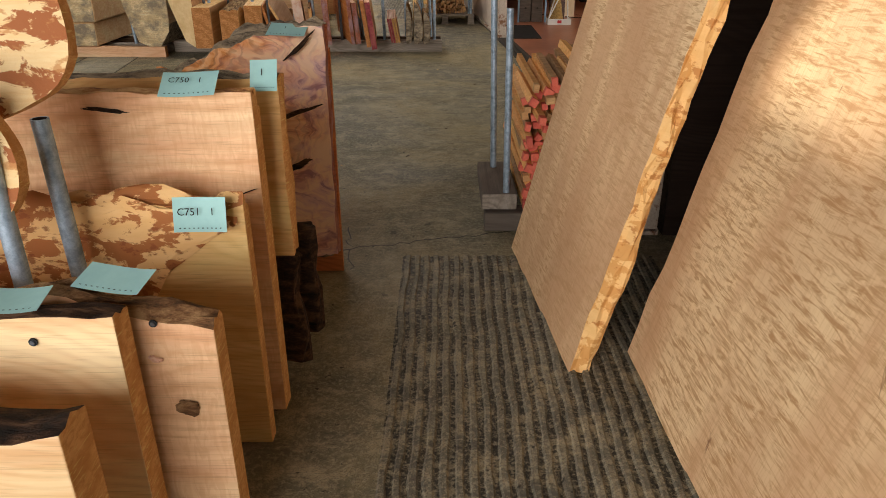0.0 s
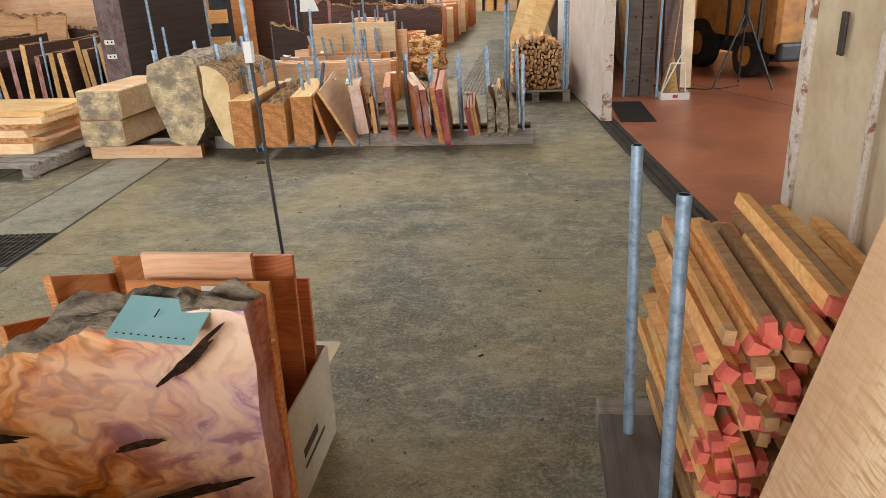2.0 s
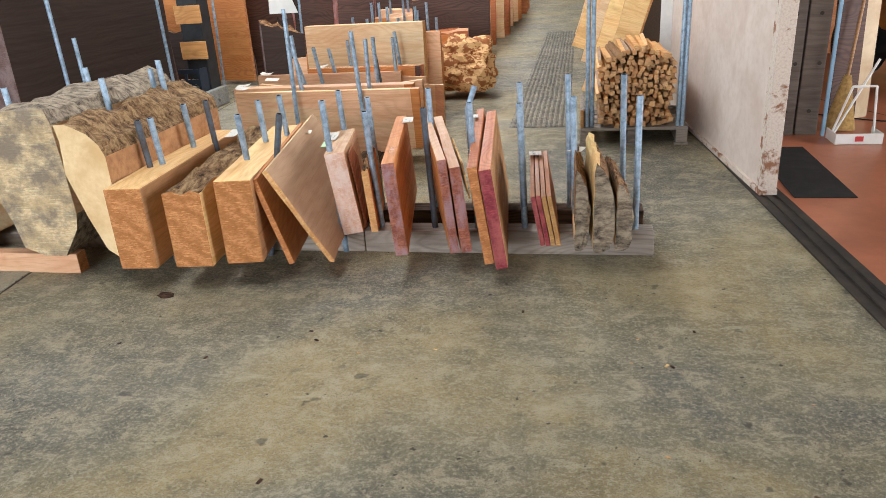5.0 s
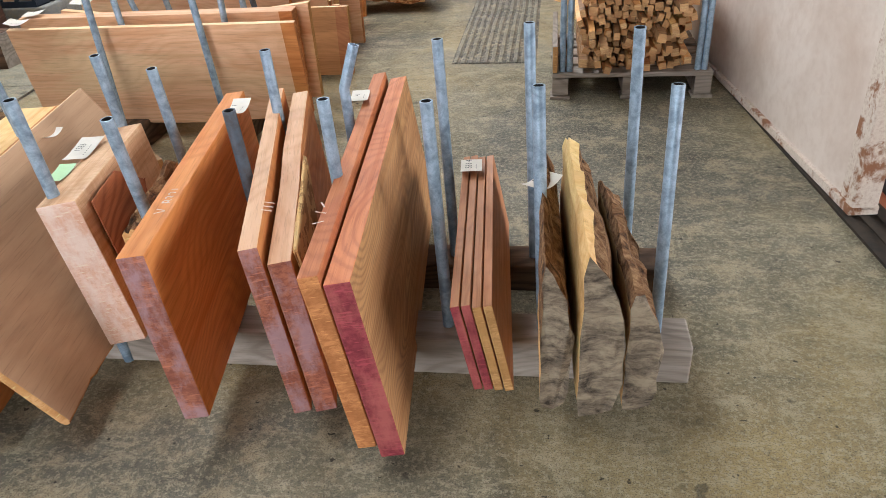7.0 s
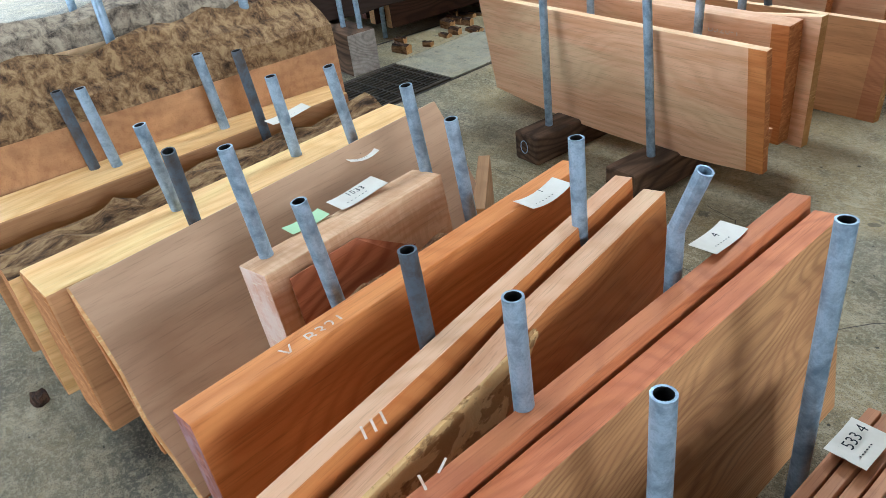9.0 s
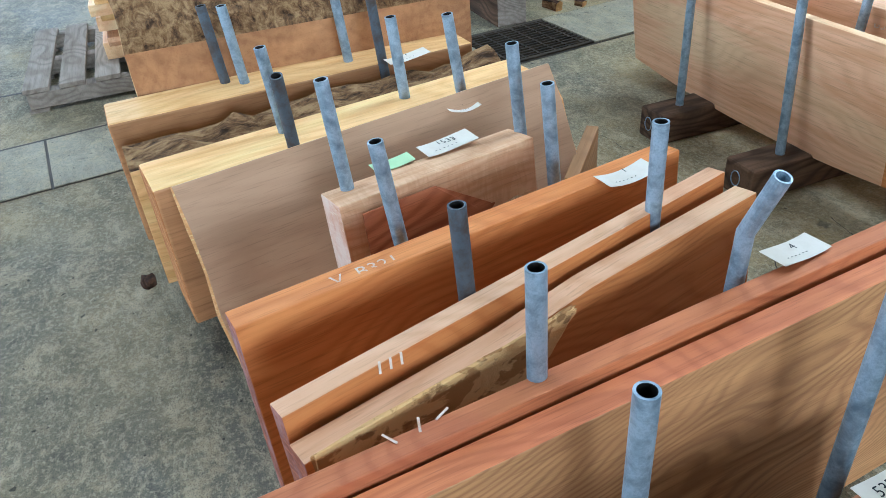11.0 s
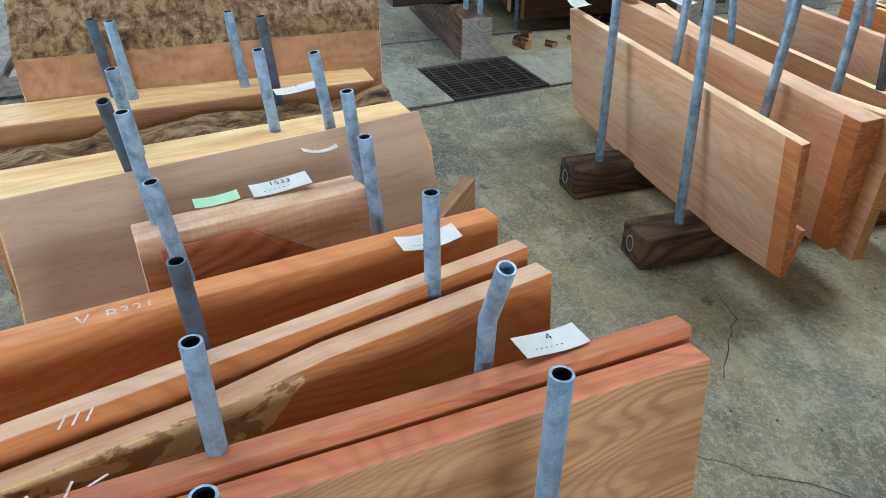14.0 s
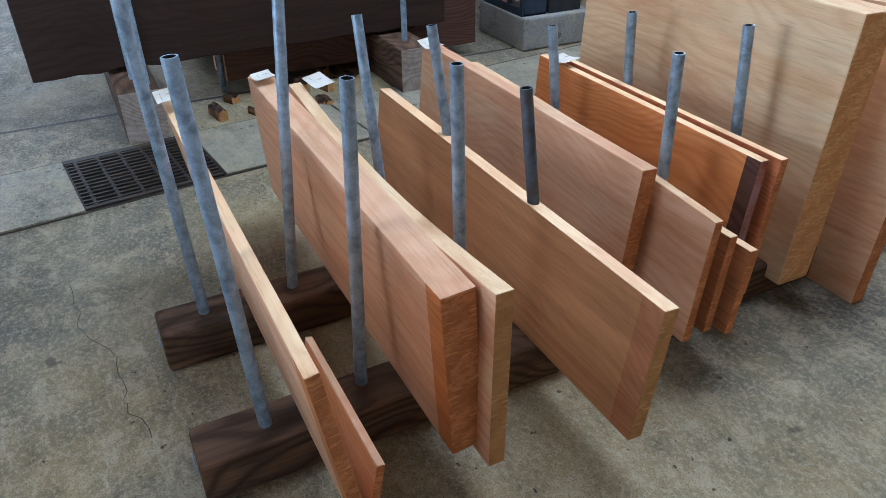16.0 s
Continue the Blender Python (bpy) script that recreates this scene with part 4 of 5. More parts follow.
# ---- rack one: boards on edge, ends to the aisle ----
G1 = "boards in the first rack"
timber(-1.60, -0.01, 8.76, 8.90, 0.0, 0.13, W_OLD, W_OLD, "weathered grey timber runner under the first rack", "rack_runner", "runner", "runners of the first rack")
timber(-3.20, -1.605, 8.76, 8.90, 0.0, 0.13, W_OLD, W_OLD, "weathered grey timber runner under the first rack", "rack_runner", "runner", "runners of the first rack")
timber(-4.40, -3.21, 8.76, 8.90, 0.0, 0.09, W_OLD, W_OLD, "weathered grey timber runner under the first rack", "rack_runner", "runner", "runners of the first rack")
timber(-4.40, -0.03, 9.20, 9.34, 0.0, 0.10, W_SLEEPER, W_SLEEPER, "dark timber rear runner under the first rack", "rack_runner", "runner", "runners of the first rack")
timber(-4.31, -3.17, 8.38, 8.46, 0.0, 0.12, W_PINK, E_ORANGE, "orange-tan plank laid on the floor before the rack", "floor_plank", "plank")

def along(x0, x1, y0, y1, z0, z1, T, mats, label, lean=0.0, **kw):
    """A board on edge from (x0, y0) to (x1, y1); T goes towards +x; lean shifts its top."""
    return slab((x0, y0, z0), (x1, y1, z0), (x0 + lean, y0, z1), T, mats, label, group=kw.pop("group", G1), **kw)


def split_log(x0, y0, z0, w, h, ln, drift, split, label):
    """A split length of log: a pale torn face to the west, bark round the other side, ragged top."""
    SEED[0] += 1
    sd = SEED[0] * 3.7
    outline = [(0.05, 0.0), (0.0, 0.12), (0.03, 0.3), (0.0, 0.5), (0.06, 0.7), (0.02, 0.88), (0.12, 1.0), (0.34, 0.96), (0.55, 0.86), (0.78, 0.78), (0.9, 0.64), (1.0, 0.48), (0.92, 0.32), (0.96, 0.18), (0.8, 0.05), (0.45, 0.0)]
    n, m = len(outline), 26
    verts, faces, idx = [], [], []
    for j in range(m + 1):
        s = j / m
        for k, (cx, cz) in enumerate(outline):
            q = noise.fractal(Vector((cx * 3 + sd, s * 5, cz * 4)), 0.7, 2.2, 5)
            rag = noise.noise(Vector((sd + k * 1.7, s * 9, 4))) * 0.10 * max(0, cz - 0.6)
            verts.append((x0 + drift * s + w * (cx + (0.10 if cx > 0.15 else 0.03) * q), y0 + ln * s + (0.022 * q if j in (0, m) else 0), z0 + h * (cz * (1 - 0.25 * max(0, s - 0.6)) + rag + (0.05 * q if cz > 0.1 else 0))))
    for j in range(m):
        for k in range(n):
            p, r = j * n + k, j * n + (k + 1) % n
            faces.append((p, r, r + n, p + n))
            idx.append(0 if k < split else 2)
    faces += [list(range(n)), list(range(m * n, m * n + n))]
    idx += [1, 1]
    ob = new("split_log", mesh_from("split_log", verts, faces, [W_BEAM, B_GREY, B_BROWN], idx))
    return tagged(ob, label, "log", "split logs in the first rack")


split_log(-0.425, 8.50, 0.132, 0.075, 0.42, 0.80, -0.03, 2, "thin split log offcut with grey-brown bark")
split_log(-0.335, 8.48, 0.132, 0.105, 0.46, 0.78, -0.04, 7, "split log offcut with a torn yellow face and grey bark")
split_log(-0.225, 8.51, 0.132, 0.085, 0.35, 0.66, -0.04, 5, "short split log offcut with mossy grey bark")
for i, xx in enumerate((-0.595, -0.568, -0.541, -0.514)):
    along(xx, xx - 0.06, 8.55, 9.43, 0.135, 0.40 + 0.005 * (i % 2), 0.023, (W_THIN, E_RED if i < 2 else E_TAN, W_THIN), "thin reddish board in a group of four", lean=-0.05, bevel=0.002)
along(-0.86, -0.99, 8.345, 9.70, 0.115, 0.615, 0.047, (W_RED, E_ORANGE, W_RED, W_RED), "reddish board with chalk marks on its top edge", lean=-0.07)
along(-0.805, -0.925, 8.345, 9.69, 0.09, 0.60, 0.06, (W_ZELK, E_RED, W_RED, W_RED), "wide ring-grained board with a red top edge", lean=-0.07)
along(-1.045, -1.34, 8.43, 9.50, 0.135, 0.63, 0.045, (W_ORANGE, E_WASH, W_ORANGE, W_PINK), "orange-brown board with purplish waxed end", lean=-0.045)
along(-0.99, -1.27, 8.44, 9.52, 0.135, 0.61, 0.055, (W_ORANGE, E_WASH, B_BROWN, W_PINK), "orange board with rough bark along the front of its top", lean=-0.045, top=lambda s: 0.955 + 0.045 * min(1, max(0, (s - 0.35) / 0.2)))
slab((-0.940, 8.465, 0.395), (-1.075, 8.98, 0.395), (-0.977, 8.465, 0.612), 0.009, (B_PATCH, B_PATCH, B_PATCH), "pale brown lumpy bark patch clinging to a board", "bark_layer", "bark", live=(0.012, 0.004), ends=(0.006, 0.012), group=G1, bottom=lambda s: 0.12 + 0.8 * s ** 2.6, top=lambda s: 1.0 - 0.02 * s, nu=34, nv=10)
along(-1.325, -1.51, 8.39, 9.48, 0.135, 0.625, 0.065, (W_ORANGE, E_WASH, W_ORANGE, W_ORANGE), "thick orange-brown board with chalk writing and waxed end", lean=-0.035)
along(-1.69, -1.79, 8.67, 9.22, 0.135, 0.60, 0.11, (W_MAPLE, E_PINKW, W_MAPLE, W_MAPLE), "short thick pale maple block with reddish heart", lean=-0.06)
slab((-1.582, 8.74, 0.16), (-1.66, 9.10, 0.16), (-1.636, 8.74, 0.585), 0.0025, (W_HEART, W_HEART, W_HEART), "reddish brown heartwood figure on the maple block", "heartwood_face", "heartwood", group="", top=lambda s: 1.0 - 0.25 * max(0, s - 0.55) / 0.45, ends=(0.0, 0.12), bevel=0)
slab((-1.545, 8.72, 0.135), (-1.62, 9.15, 0.135), (-1.57, 8.72, 0.50), 0.04, (W_ORANGE, E_PALE, B_BROWN), "short rough offcut beside the maple block", "offcut_board", "board", live=(0, 0.03), group=G1)
slab((-1.68, 8.38, 0.09), (-1.83, 9.52, 0.135), (-1.955, 8.30, 0.60), 0.028, (W_TANBOARD, E_PALE, B_PALE, W_PALE), "wide smooth tan board leaning across the beams", group=G1, live=(0.012, 0), ends=(0.01, 0.02))
slab((-1.90, 8.36, 0.09), (-2.05, 9.45, 0.135), (-2.02, 8.30, 0.56), 0.03, (W_ORANGE, E_ORANGE, B_BROWN), "thin brown board behind the tan one", group=G1)
# Brown sides under honey tops put side shade into the beam's colour.
along(-2.19, -2.38, 8.25, 9.47, 0.135, 0.58, 0.19, (W_BROWN, E_BEAM, W_BEAM, W_BEAM), "thick honey-coloured beam with ring-marked end", bevel=0.008)
along(-2.45, -2.56, 8.20, 9.45, 0.135, 0.57, 0.20, (W_BEAM, E_BEAM, B_TAN), "thick beam with rotted brown bark top", live=(0, 0.035), top=lambda s: 0.93 + 0.05 * s)
# Again brown sides, coloured for shade, under a honey top.
along(-2.74, -2.82, 8.16, 9.43, 0.135, 0.57, 0.20, (W_BROWN, E_BEAM, W_BEAM, W_BEAM), "thick honey beam with an orange-brown sawn end", bevel=0.008)
slab((-1.86, 9.40, 0.09), (-2.10, 9.62, 0.11), (-1.86, 9.40, 0.40), 0.04, (W_STICK2, E_TAN, B_BROWN), "short rough brown offcut at the rear of the rack", "offcut_board", "board", live=(0.02, 0.0), group=G1)
FR = [(-0.105, 8.90), (-0.441, 8.876), (-0.716, 8.836), (-0.977, 8.828), (-1.221, 8.805), (-1.53, 8.755), (-1.74, 8.705), (-1.956, 8.638), (-2.195, 8.64), (-2.68, 8.60), (-2.72, 8.54)]
BR = [(-0.171, 9.20), (-0.476, 9.306), (-0.749, 9.282), (-1.015, 9.302), (-1.285, 9.265), (-1.643, 9.212), (-1.817, 9.207), (-2.18, 9.18), (-2.25, 9.03), (-2.60, 9.07), (-2.69, 8.97)]
for i, (x, y) in enumerate(FR):
    pipe((x + (0.0 if i == 0 else -0.2 if i == 7 else 0.02), 8.83 if y > 8.72 else y + 0.06, 0.11 if y > 8.72 else 0.0), (x, y, (0.83, 0.84, 0.818, 0.829, 0.81, 0.809, 0.88)[i] if i < 7 else 0.83), PIPE_RUST if i in (4, 7, 10) else PIPE)
for i, (x, y) in enumerate(BR):
    if i == 3:
        bent = pipe((x - 0.02, 9.27, 0.08), (x - 0.045, y, 0.70), label="galvanised pipe upright with a bent top set in the rack runner")
        part("bent_top", tube(bmesh.new(), (-0.025, y - 9.27, 0.615), (0.02, y - 9.27 + 0.01, 0.75), 0.017, hollow=0.004, seg=16), PIPE, bent)
        continue
    pipe((x + 0.02, 9.27 if y > 9.1 else y + 0.06, 0.08 if y > 9.1 else 0.0), (x, y, (0.89, 0.884, 0.849, 0.83, 0.833, 0.798, 0.844)[i] if i < 7 else 0.83), PIPE_RUST if i == 9 else PIPE)
for x, y, z in ((-3.06, 8.80, 1.02), (-3.05, 9.28, 1.0), (-3.72, 8.82, 0.98), (-3.50, 9.28, 1.02), (-2.98, 9.27, 1.05)):
    pipe((x + 0.06, y - 0.02, 0.09), (x, y, z))

# logs and blocks at the far end of the first rack
def log_slab(x0, x1, y0, y1, z0, z1, curve, mats, label, name="log_slab"):
    """A thick piece of log: curve gives the outline across, as (x part, z part)."""
    SEED[0] += 1
    verts, faces, idx = [], [], []
    n, m = len(curve), 16
    for j in range(m + 1):
        y = y0 + (y1 - y0) * j / m
        for k, (cx, cz) in enumerate(curve):
            q = 0.055 * noise.fractal(Vector((cx * 3 + SEED[0], y * 3.5, cz * 3)), 0.9, 2, 4)
            dx, dz = (cx - 0.5), (cz - 0.5)
            flat = cx > 0.97 or cz < 0.02
            verts.append((x0 + (x1 - x0) * cx + (0 if flat else dx * q * 2), y + (0.02 * noise.noise(Vector((cx * 4, cz * 4, j))) if j in (0, m) else 0), z0 + (z1 - z0) * cz + (0 if flat else q)))
    for j in range(m):
        for k in range(n):
            a, b = j * n + k, j * n + (k + 1) % n
            faces.append((a, b, b + n, a + n))
            flat = curve[k][0] > 0.97 and curve[(k + 1) % n][0] > 0.97
            idx.append(0 if flat or (curve[k][1] < 0.02 and curve[(k + 1) % n][1] < 0.02) else 2)
    faces += [list(range(n)), list(range(m * n, m * n + n))]
    idx += [1, 1]
    ob = new(name, mesh_from(name, verts, faces, list(mats), idx))
    return tagged(ob, label, "log", "logs in the first rack")


half = [(0.75, 0.0), (0.95, 0.18), (1.0, 0.3), (1.0, 0.6), (0.98, 0.88), (0.9, 0.96), (0.65, 1.0), (0.35, 0.97), (0.08, 0.9), (0.02, 0.75), (0.08, 0.5), (0.18, 0.25), (0.3, 0.05), (0.5, 0.0)]
log_slab(-3.02, -2.76, 8.27, 9.5, 0.13, 0.88, [(0.9, 0.0), (0.98, 0.1), (1.0, 0.3), (1.0, 0.77), (0.88, 0.84), (0.68, 0.91), (0.46, 0.97), (0.25, 1.0), (0.06, 0.98), (0.0, 0.9), (0.12, 0.6), (0.3, 0.35), (0.55, 0.12)], (W_SAWN, E_CREAM, B_TAN), "pale half-round log slab with mossy bark on top")
log_slab(-3.58, -3.06, 8.33, 9.55, 0.13, 0.96, half, (W_PALE, E_LOG, B_GREY), "big split log with pale sawn side and grey bark")
for z0, z1, xo in ((0.13, 0.385, 0.0), (0.39, 0.67, 0.02)):
    slab((-4.33 + xo, 8.32, z0), (-3.90 + xo, 8.32, z0), (-4.33 + xo, 8.32, z1), -1.1, (E_LOG, W_PALE, W_PALE, W_PALE), "squared pale log block with grey stained end", "log_block", "log", group="stacked log blocks", bevel=0.02, nu=6, nv=4)

# chalk marks on the tops
def chalk(p, rz, strokes):
    bm = bmesh.new()
    for x, y, a, L in strokes:
        dx, dy = math.cos(a) * L / 2, math.sin(a) * L / 2
        w = Vector((-dy, dx, 0)).normalized() * 0.0022
        bm.faces.new([bm.verts.new((x + s * dx + q * w.x, y + s * dy + q * w.y, 0)) for s, q in ((-1, -1), (1, -1), (1, 1), (-1, 1))])
    me = bpy.data.meshes.new("chalk_mark")
    bm.to_mesh(me)
    bm.free()
    me.materials.append(CHALK)
    ob = new("chalk_mark", me)
    ob.matrix_world = pose(*p, 0, 0, rz)
    tagged(ob, "white chalk strokes on a board edge", "chalk mark", "chalk marks", "stuff")


def chalk_text(p, rx, ry, rz, body, size, mat=None):
    t = thing("chalk_mark", pose(*p, rx, ry, rz), "white chalk writing on a board", "chalk mark", "chalk marks")
    text_mesh(body, size, mat or CHALK, t, pose(0, 0, 0))


chalk_text((-1.36, 8.66, 0.6285), 0, 0, 97, "V  B321", 0.045)
chalk((-1.085, 8.62, 0.634), 98, [(0.0, 0, 1.2, 0.03), (0.02, 0, 1.2, 0.03), (-0.02, 0, 1.2, 0.03)])
chalk((-0.955, 8.62, 0.619), 98, [(0.0, 0, 1.2, 0.03), (0.04, 0, 0.4, 0.03), (-0.05, 0, 2.0, 0.03)])

# white tags on rack one
def white_tag(p, w, h, rx, ry, rz, body="1"):
    SEED[0] += 1
    t = sheet(pose(*p, rx, ry, rz), w, h, PAPER, "curled white paper price tag with handwritten strokes", [(-w * 0.3 + w * 0.08 * i, -h * 0.25, w * 0.03, h * 0.04) for i in range(6)], curl=0.009)
    text_mesh(body, h * 0.42, INK, t, pose(0, h * 0.12, 0.0155))


white_tag((-1.045, 9.42, 0.616), 0.135, 0.06, 0, 0, 99, "4")
white_tag((-1.43, 9.30, 0.628), 0.14, 0.06, 0, 0, 97, "1")
white_tag((-1.82, 9.02, 0.602), 0.15, 0.07, 0, 0, 98, "1533")
white_tag((-0.665, 9.31, 0.41), 0.11, 0.07, 0, 0, 95, "1533 4")
white_tag((-0.43, 8.98, 0.52), 0.11, 0.07, 0, 0, 60, "1541")
white_tag((-2.50, 9.15, 0.60), 0.15, 0.06, 0, 0, 96, "1")
white_tag((-2.80, 9.22, 0.575), 0.15, 0.06, 0, 0, 96, "1")
white_tag((-2.02, 9.15, 0.60), 0.10, 0.04, 0, 0, 96, "1")
t = sheet(pose(-1.80, 8.86, 0.603, 0, 0, 98), 0.11, 0.05, GREENPAPER, "pale green paper slip on the maple block", curl=0.004)

# ---- rack two: boards along the shed, one behind the other ----
rnd_d = random.Random(41)
G2 = "boards in the second rack"
for x0 in (-2.11, -2.655):
    timber(x0, x0 + 0.15, 10.24, 12.5, 0.0, 0.135, W_SLEEPER, W_SLEEPER, "dark worn sleeper runner under the second rack", "rack_runner", "runner", "runners of the second rack", bevel=0.012)
    wd = thing("wire_ring", pose(x0 + 0.07, 10.234, 0.075), "small pale wire loop on the runner end", "wire", "wire loops on the runner ends")
    bm = bmesh.new()
    for k in range(16):
        a0, a1 = 6.28319 * k / 16, 6.28319 * (k + 1) / 16
        tube(bm, (0.022 * math.cos(a0), 0, 0.03 * math.sin(a0)), (0.022 * math.cos(a1), 0, 0.03 * math.sin(a1)), 0.002, seg=5)
    part("loop", bm, PIPE, wd)


def across(xl, xr, y, z0, z1, T, mats, label, lean=0.05, **kw):
    return slab((xl, y, z0), (xr, y, z0), (xl, y + lean, z1), -T, mats, label, group=kw.pop("group", G2), **kw)


across(-3.09, -1.60, 10.51, 0.125, 0.63, 0.03, (W_PINK, E_ORANGE, W_PALE, W_PALE), "long pinkish-tan board with an orange sap end", lean=-0.075, band=W_ORANGE, bottom=lambda s: 0.10 * abs(2 * s - 1) ** 2 - 0.03)
across(-2.1, -1.63, 10.535, 0.137, 0.31, 0.02, (W_PINK, E_ORANGE, W_PINK), "thin orange board behind the first", lean=0.03)
across(-3.26, -1.72, 10.79, 0.137, 0.61, 0.085, (W_PINK, E_ORANGE, W_PINK, W_PINK), "thick orange-brown board with writing on its face", lean=-0.03, band=W_ORANGE)
across(-3.06, -1.66, 10.855, 0.12, 0.60, 0.045, (W_PINK, E_TAN, W_PALE, W_PALE), "tan board with a curved pale top edge", lean=0.0, top=lambda s: 1.06 - 0.22 * math.sin(3.14 * s) * 0.5)
across(-3.15, -1.56, 11.19, 0.137, 0.52, 0.045, (W_BROWN, E_TAN, W_PALE, W_PALE), "long smooth brown board with a pale top", lean=0.04, band=W_THIN)
across(-3.38, -2.0, 11.49, 0.137, 0.60, 0.055, (W_PINK, E_ORANGE, W_PINK, W_PINK), "pink-tan board with an orange-brown end", lean=0.04)
across(-3.1, -1.78, 11.57, 0.137, 0.56, 0.03, (W_PINK, E_ORANGE, W_PALE, W_PALE), "tan board with a curved pale top", lean=0.03, top=lambda s: 1.05 - 0.12 * s * s)
for i, (y, xr, z1) in enumerate(((11.625, -1.83, 0.47), (11.675, -1.785, 0.46), (11.725, -1.75, 0.42))):
    across(-2.5, xr, y - 0.02, 0.137, z1, 0.03, (W_THIN, E_ORANGE, W_PALE, W_PALE), "short red-brown board with a pale top", lean=0.02)
across(-3.0, -1.89, 11.83, 0.137, 0.60, 0.035, (W_ORANGE, E_WASH, W_PALE, W_PALE), "orange board with dark end and pale top", lean=0.03, band=W_DARK)
across(-2.95, -1.87, 11.89, 0.137, 0.60, 0.03, (W_RED, E_ORANGE, W_PALE, W_PALE), "thin reddish board", lean=0.03)
across(-3.10, -1.90, 12.12, 0.08, 0.97, 0.14, (W_PALE, E_PALE, W_PALE, W_PALE), "very thick tall pale slab with a crack in its end", lean=0.03, bevel=0.006)
across(-3.0, -1.78, 12.36, 0.0, 0.85, 0.06, (W_PINK, E_ORANGE, W_PALE, W_PALE), "pinkish slab behind the thick pale one", lean=0.03)
RUN2 = [((-2.03, 10.42), (-2.07, 10.38, 1.07)), ((-2.06, 10.69), (-2.065, 10.72, 0.975)), ((-2.58, 10.66), (-2.69, 10.76, 1.02)), ((-2.06, 11.0), (-2.08, 10.99, 0.96)), ((-2.60, 11.02), (-2.81, 11.03, 0.9)),
        ((-2.07, 11.28), (-2.15, 11.23, 0.84)), ((-2.60, 11.3), (-2.69, 11.23, 0.87)), ((-2.07, 11.70), (-2.09, 11.68, 0.88)), ((-2.60, 11.72), (-2.72, 11.71, 0.8)), ((-2.07, 12.02), (-2.15, 12.0, 0.9)), ((-2.58, 12.0), (-2.61, 11.96, 0.84))]
for i, ((x, y), q) in enumerate(RUN2):
    pipe((x, y, 0.12), q, PIPE_RUST if i == 5 else PIPE, label="galvanised grey-blue pipe upright in the second rack")
for p, rz in (((-3.02, 10.45, 0.66), 0), ((-3.18, 10.80, 0.62), 0), ((-2.98, 10.94, 0.64), 8), ((-3.28, 11.52, 0.61), 0), ((-2.86, 11.88, 0.61), 0)):
    white_tag(p, 0.11, 0.07, 8, 0, rz, "1")
chalk_text((-1.99, 10.7635, 0.555), 93, 0, 0, "B326-1", 0.05)


# ---- racks further along the aisle ----
rnd = random.Random(11)
G3 = "boards in the far racks"
FARM = [(W_PINK, E_ORANGE, W_PALE, W_PALE), (W_ORANGE, E_ORANGE, W_PINK, W_PINK), (W_PALE, E_PALE, W_PALE, W_PALE), (W_RED, E_WASH, W_PINK, W_PINK)]
y = 12.75
while y < 27:
    z1 = 0.6 + 0.35 * min(1, (y - 12.5) / 6) * rnd.uniform(0.6, 1.3)
    xr = -1.75 + rnd.uniform(-0.35, 0.1)
    cut = rnd.uniform(-0.2, 0.05)
    across(xr - rnd.uniform(1.2, 1.9), xr, y, 0.1, z1, rnd.uniform(0.03, 0.09), rnd.choice(FARM), rnd.choice(("tan slab on edge in a far rack", "orange-brown slab on edge in a far rack", "pale slab with a chalked end in a far rack")), lean=rnd.uniform(0.02, 0.1), group=G3, live=(0, rnd.choice((0, 0.02, 0.05))), nu=10, nv=2, top=(lambda s, c=cut: 1 + c * (1 - s)), bevel=0)
    if rnd.random() < 0.55:
        for xb in (xr - 0.35, xr - 0.95):
            pipe((xb, y - 0.06, 0.0), (xb - 0.02, y - 0.05, z1 + rnd.uniform(0.15, 0.35)), group="uprights of the far racks", label="galvanised pipe upright in a far rack")
    y += rnd.uniform(0.12, 0.5)
slab((-2.55, 14.6, 0.1), (-1.55, 14.6, 0.1), (-2.55, 14.65, 1.05), -0.10, (W_DARK, E_WASH, B_BROWN), "dark purplish live-edge slab in a far rack", live=(0, 0.06), group=G3)


def burl_lump(p, sx, sy, sz):
    bm = bmesh.new()
    bmesh.ops.create_icosphere(bm, subdivisions=4, radius=1)
    for v in bm.verts:
        q = noise.fractal(v.co * 1.6, 0.7, 2.2, 5)
        v.co = Vector((v.co.x * sx, v.co.y * sy, max(-0.5, v.co.z) * sz)) * (1 + 0.35 * q)
    me = bpy.data.meshes.new("burl")
    bm.to_mesh(me)
    bm.free()
    me.materials.append(B_SPALT)
    ob = new("burl", me)
    ob.location = p
    tagged(ob, "lumpy pale burl with knobbly surface lying by the aisle", "burl")


burl_lump((-1.72, 13.45, 0.30), 0.42, 0.22, 0.38)

# sign on a pipe in the rack
sg = thing("rack_sign", pose(-2.55, 10.34, 0), "white plastic sign blank on a tall pipe", "sign")
part("pole", tube(bmesh.new(), (-0.025, 0.04, 0.13), (0, 0, 1.25), 0.017), PIPE, sg)
bm = boxes([(-0.11, 0.11, -0.006, 0.0, 1.22, 1.42)])
for v in bm.verts:
    if v.co.z > 1.3:
        v.co.x = v.co.x * 0.6 - 0.03
part("blank", bm, SIGNWHITE, sg)

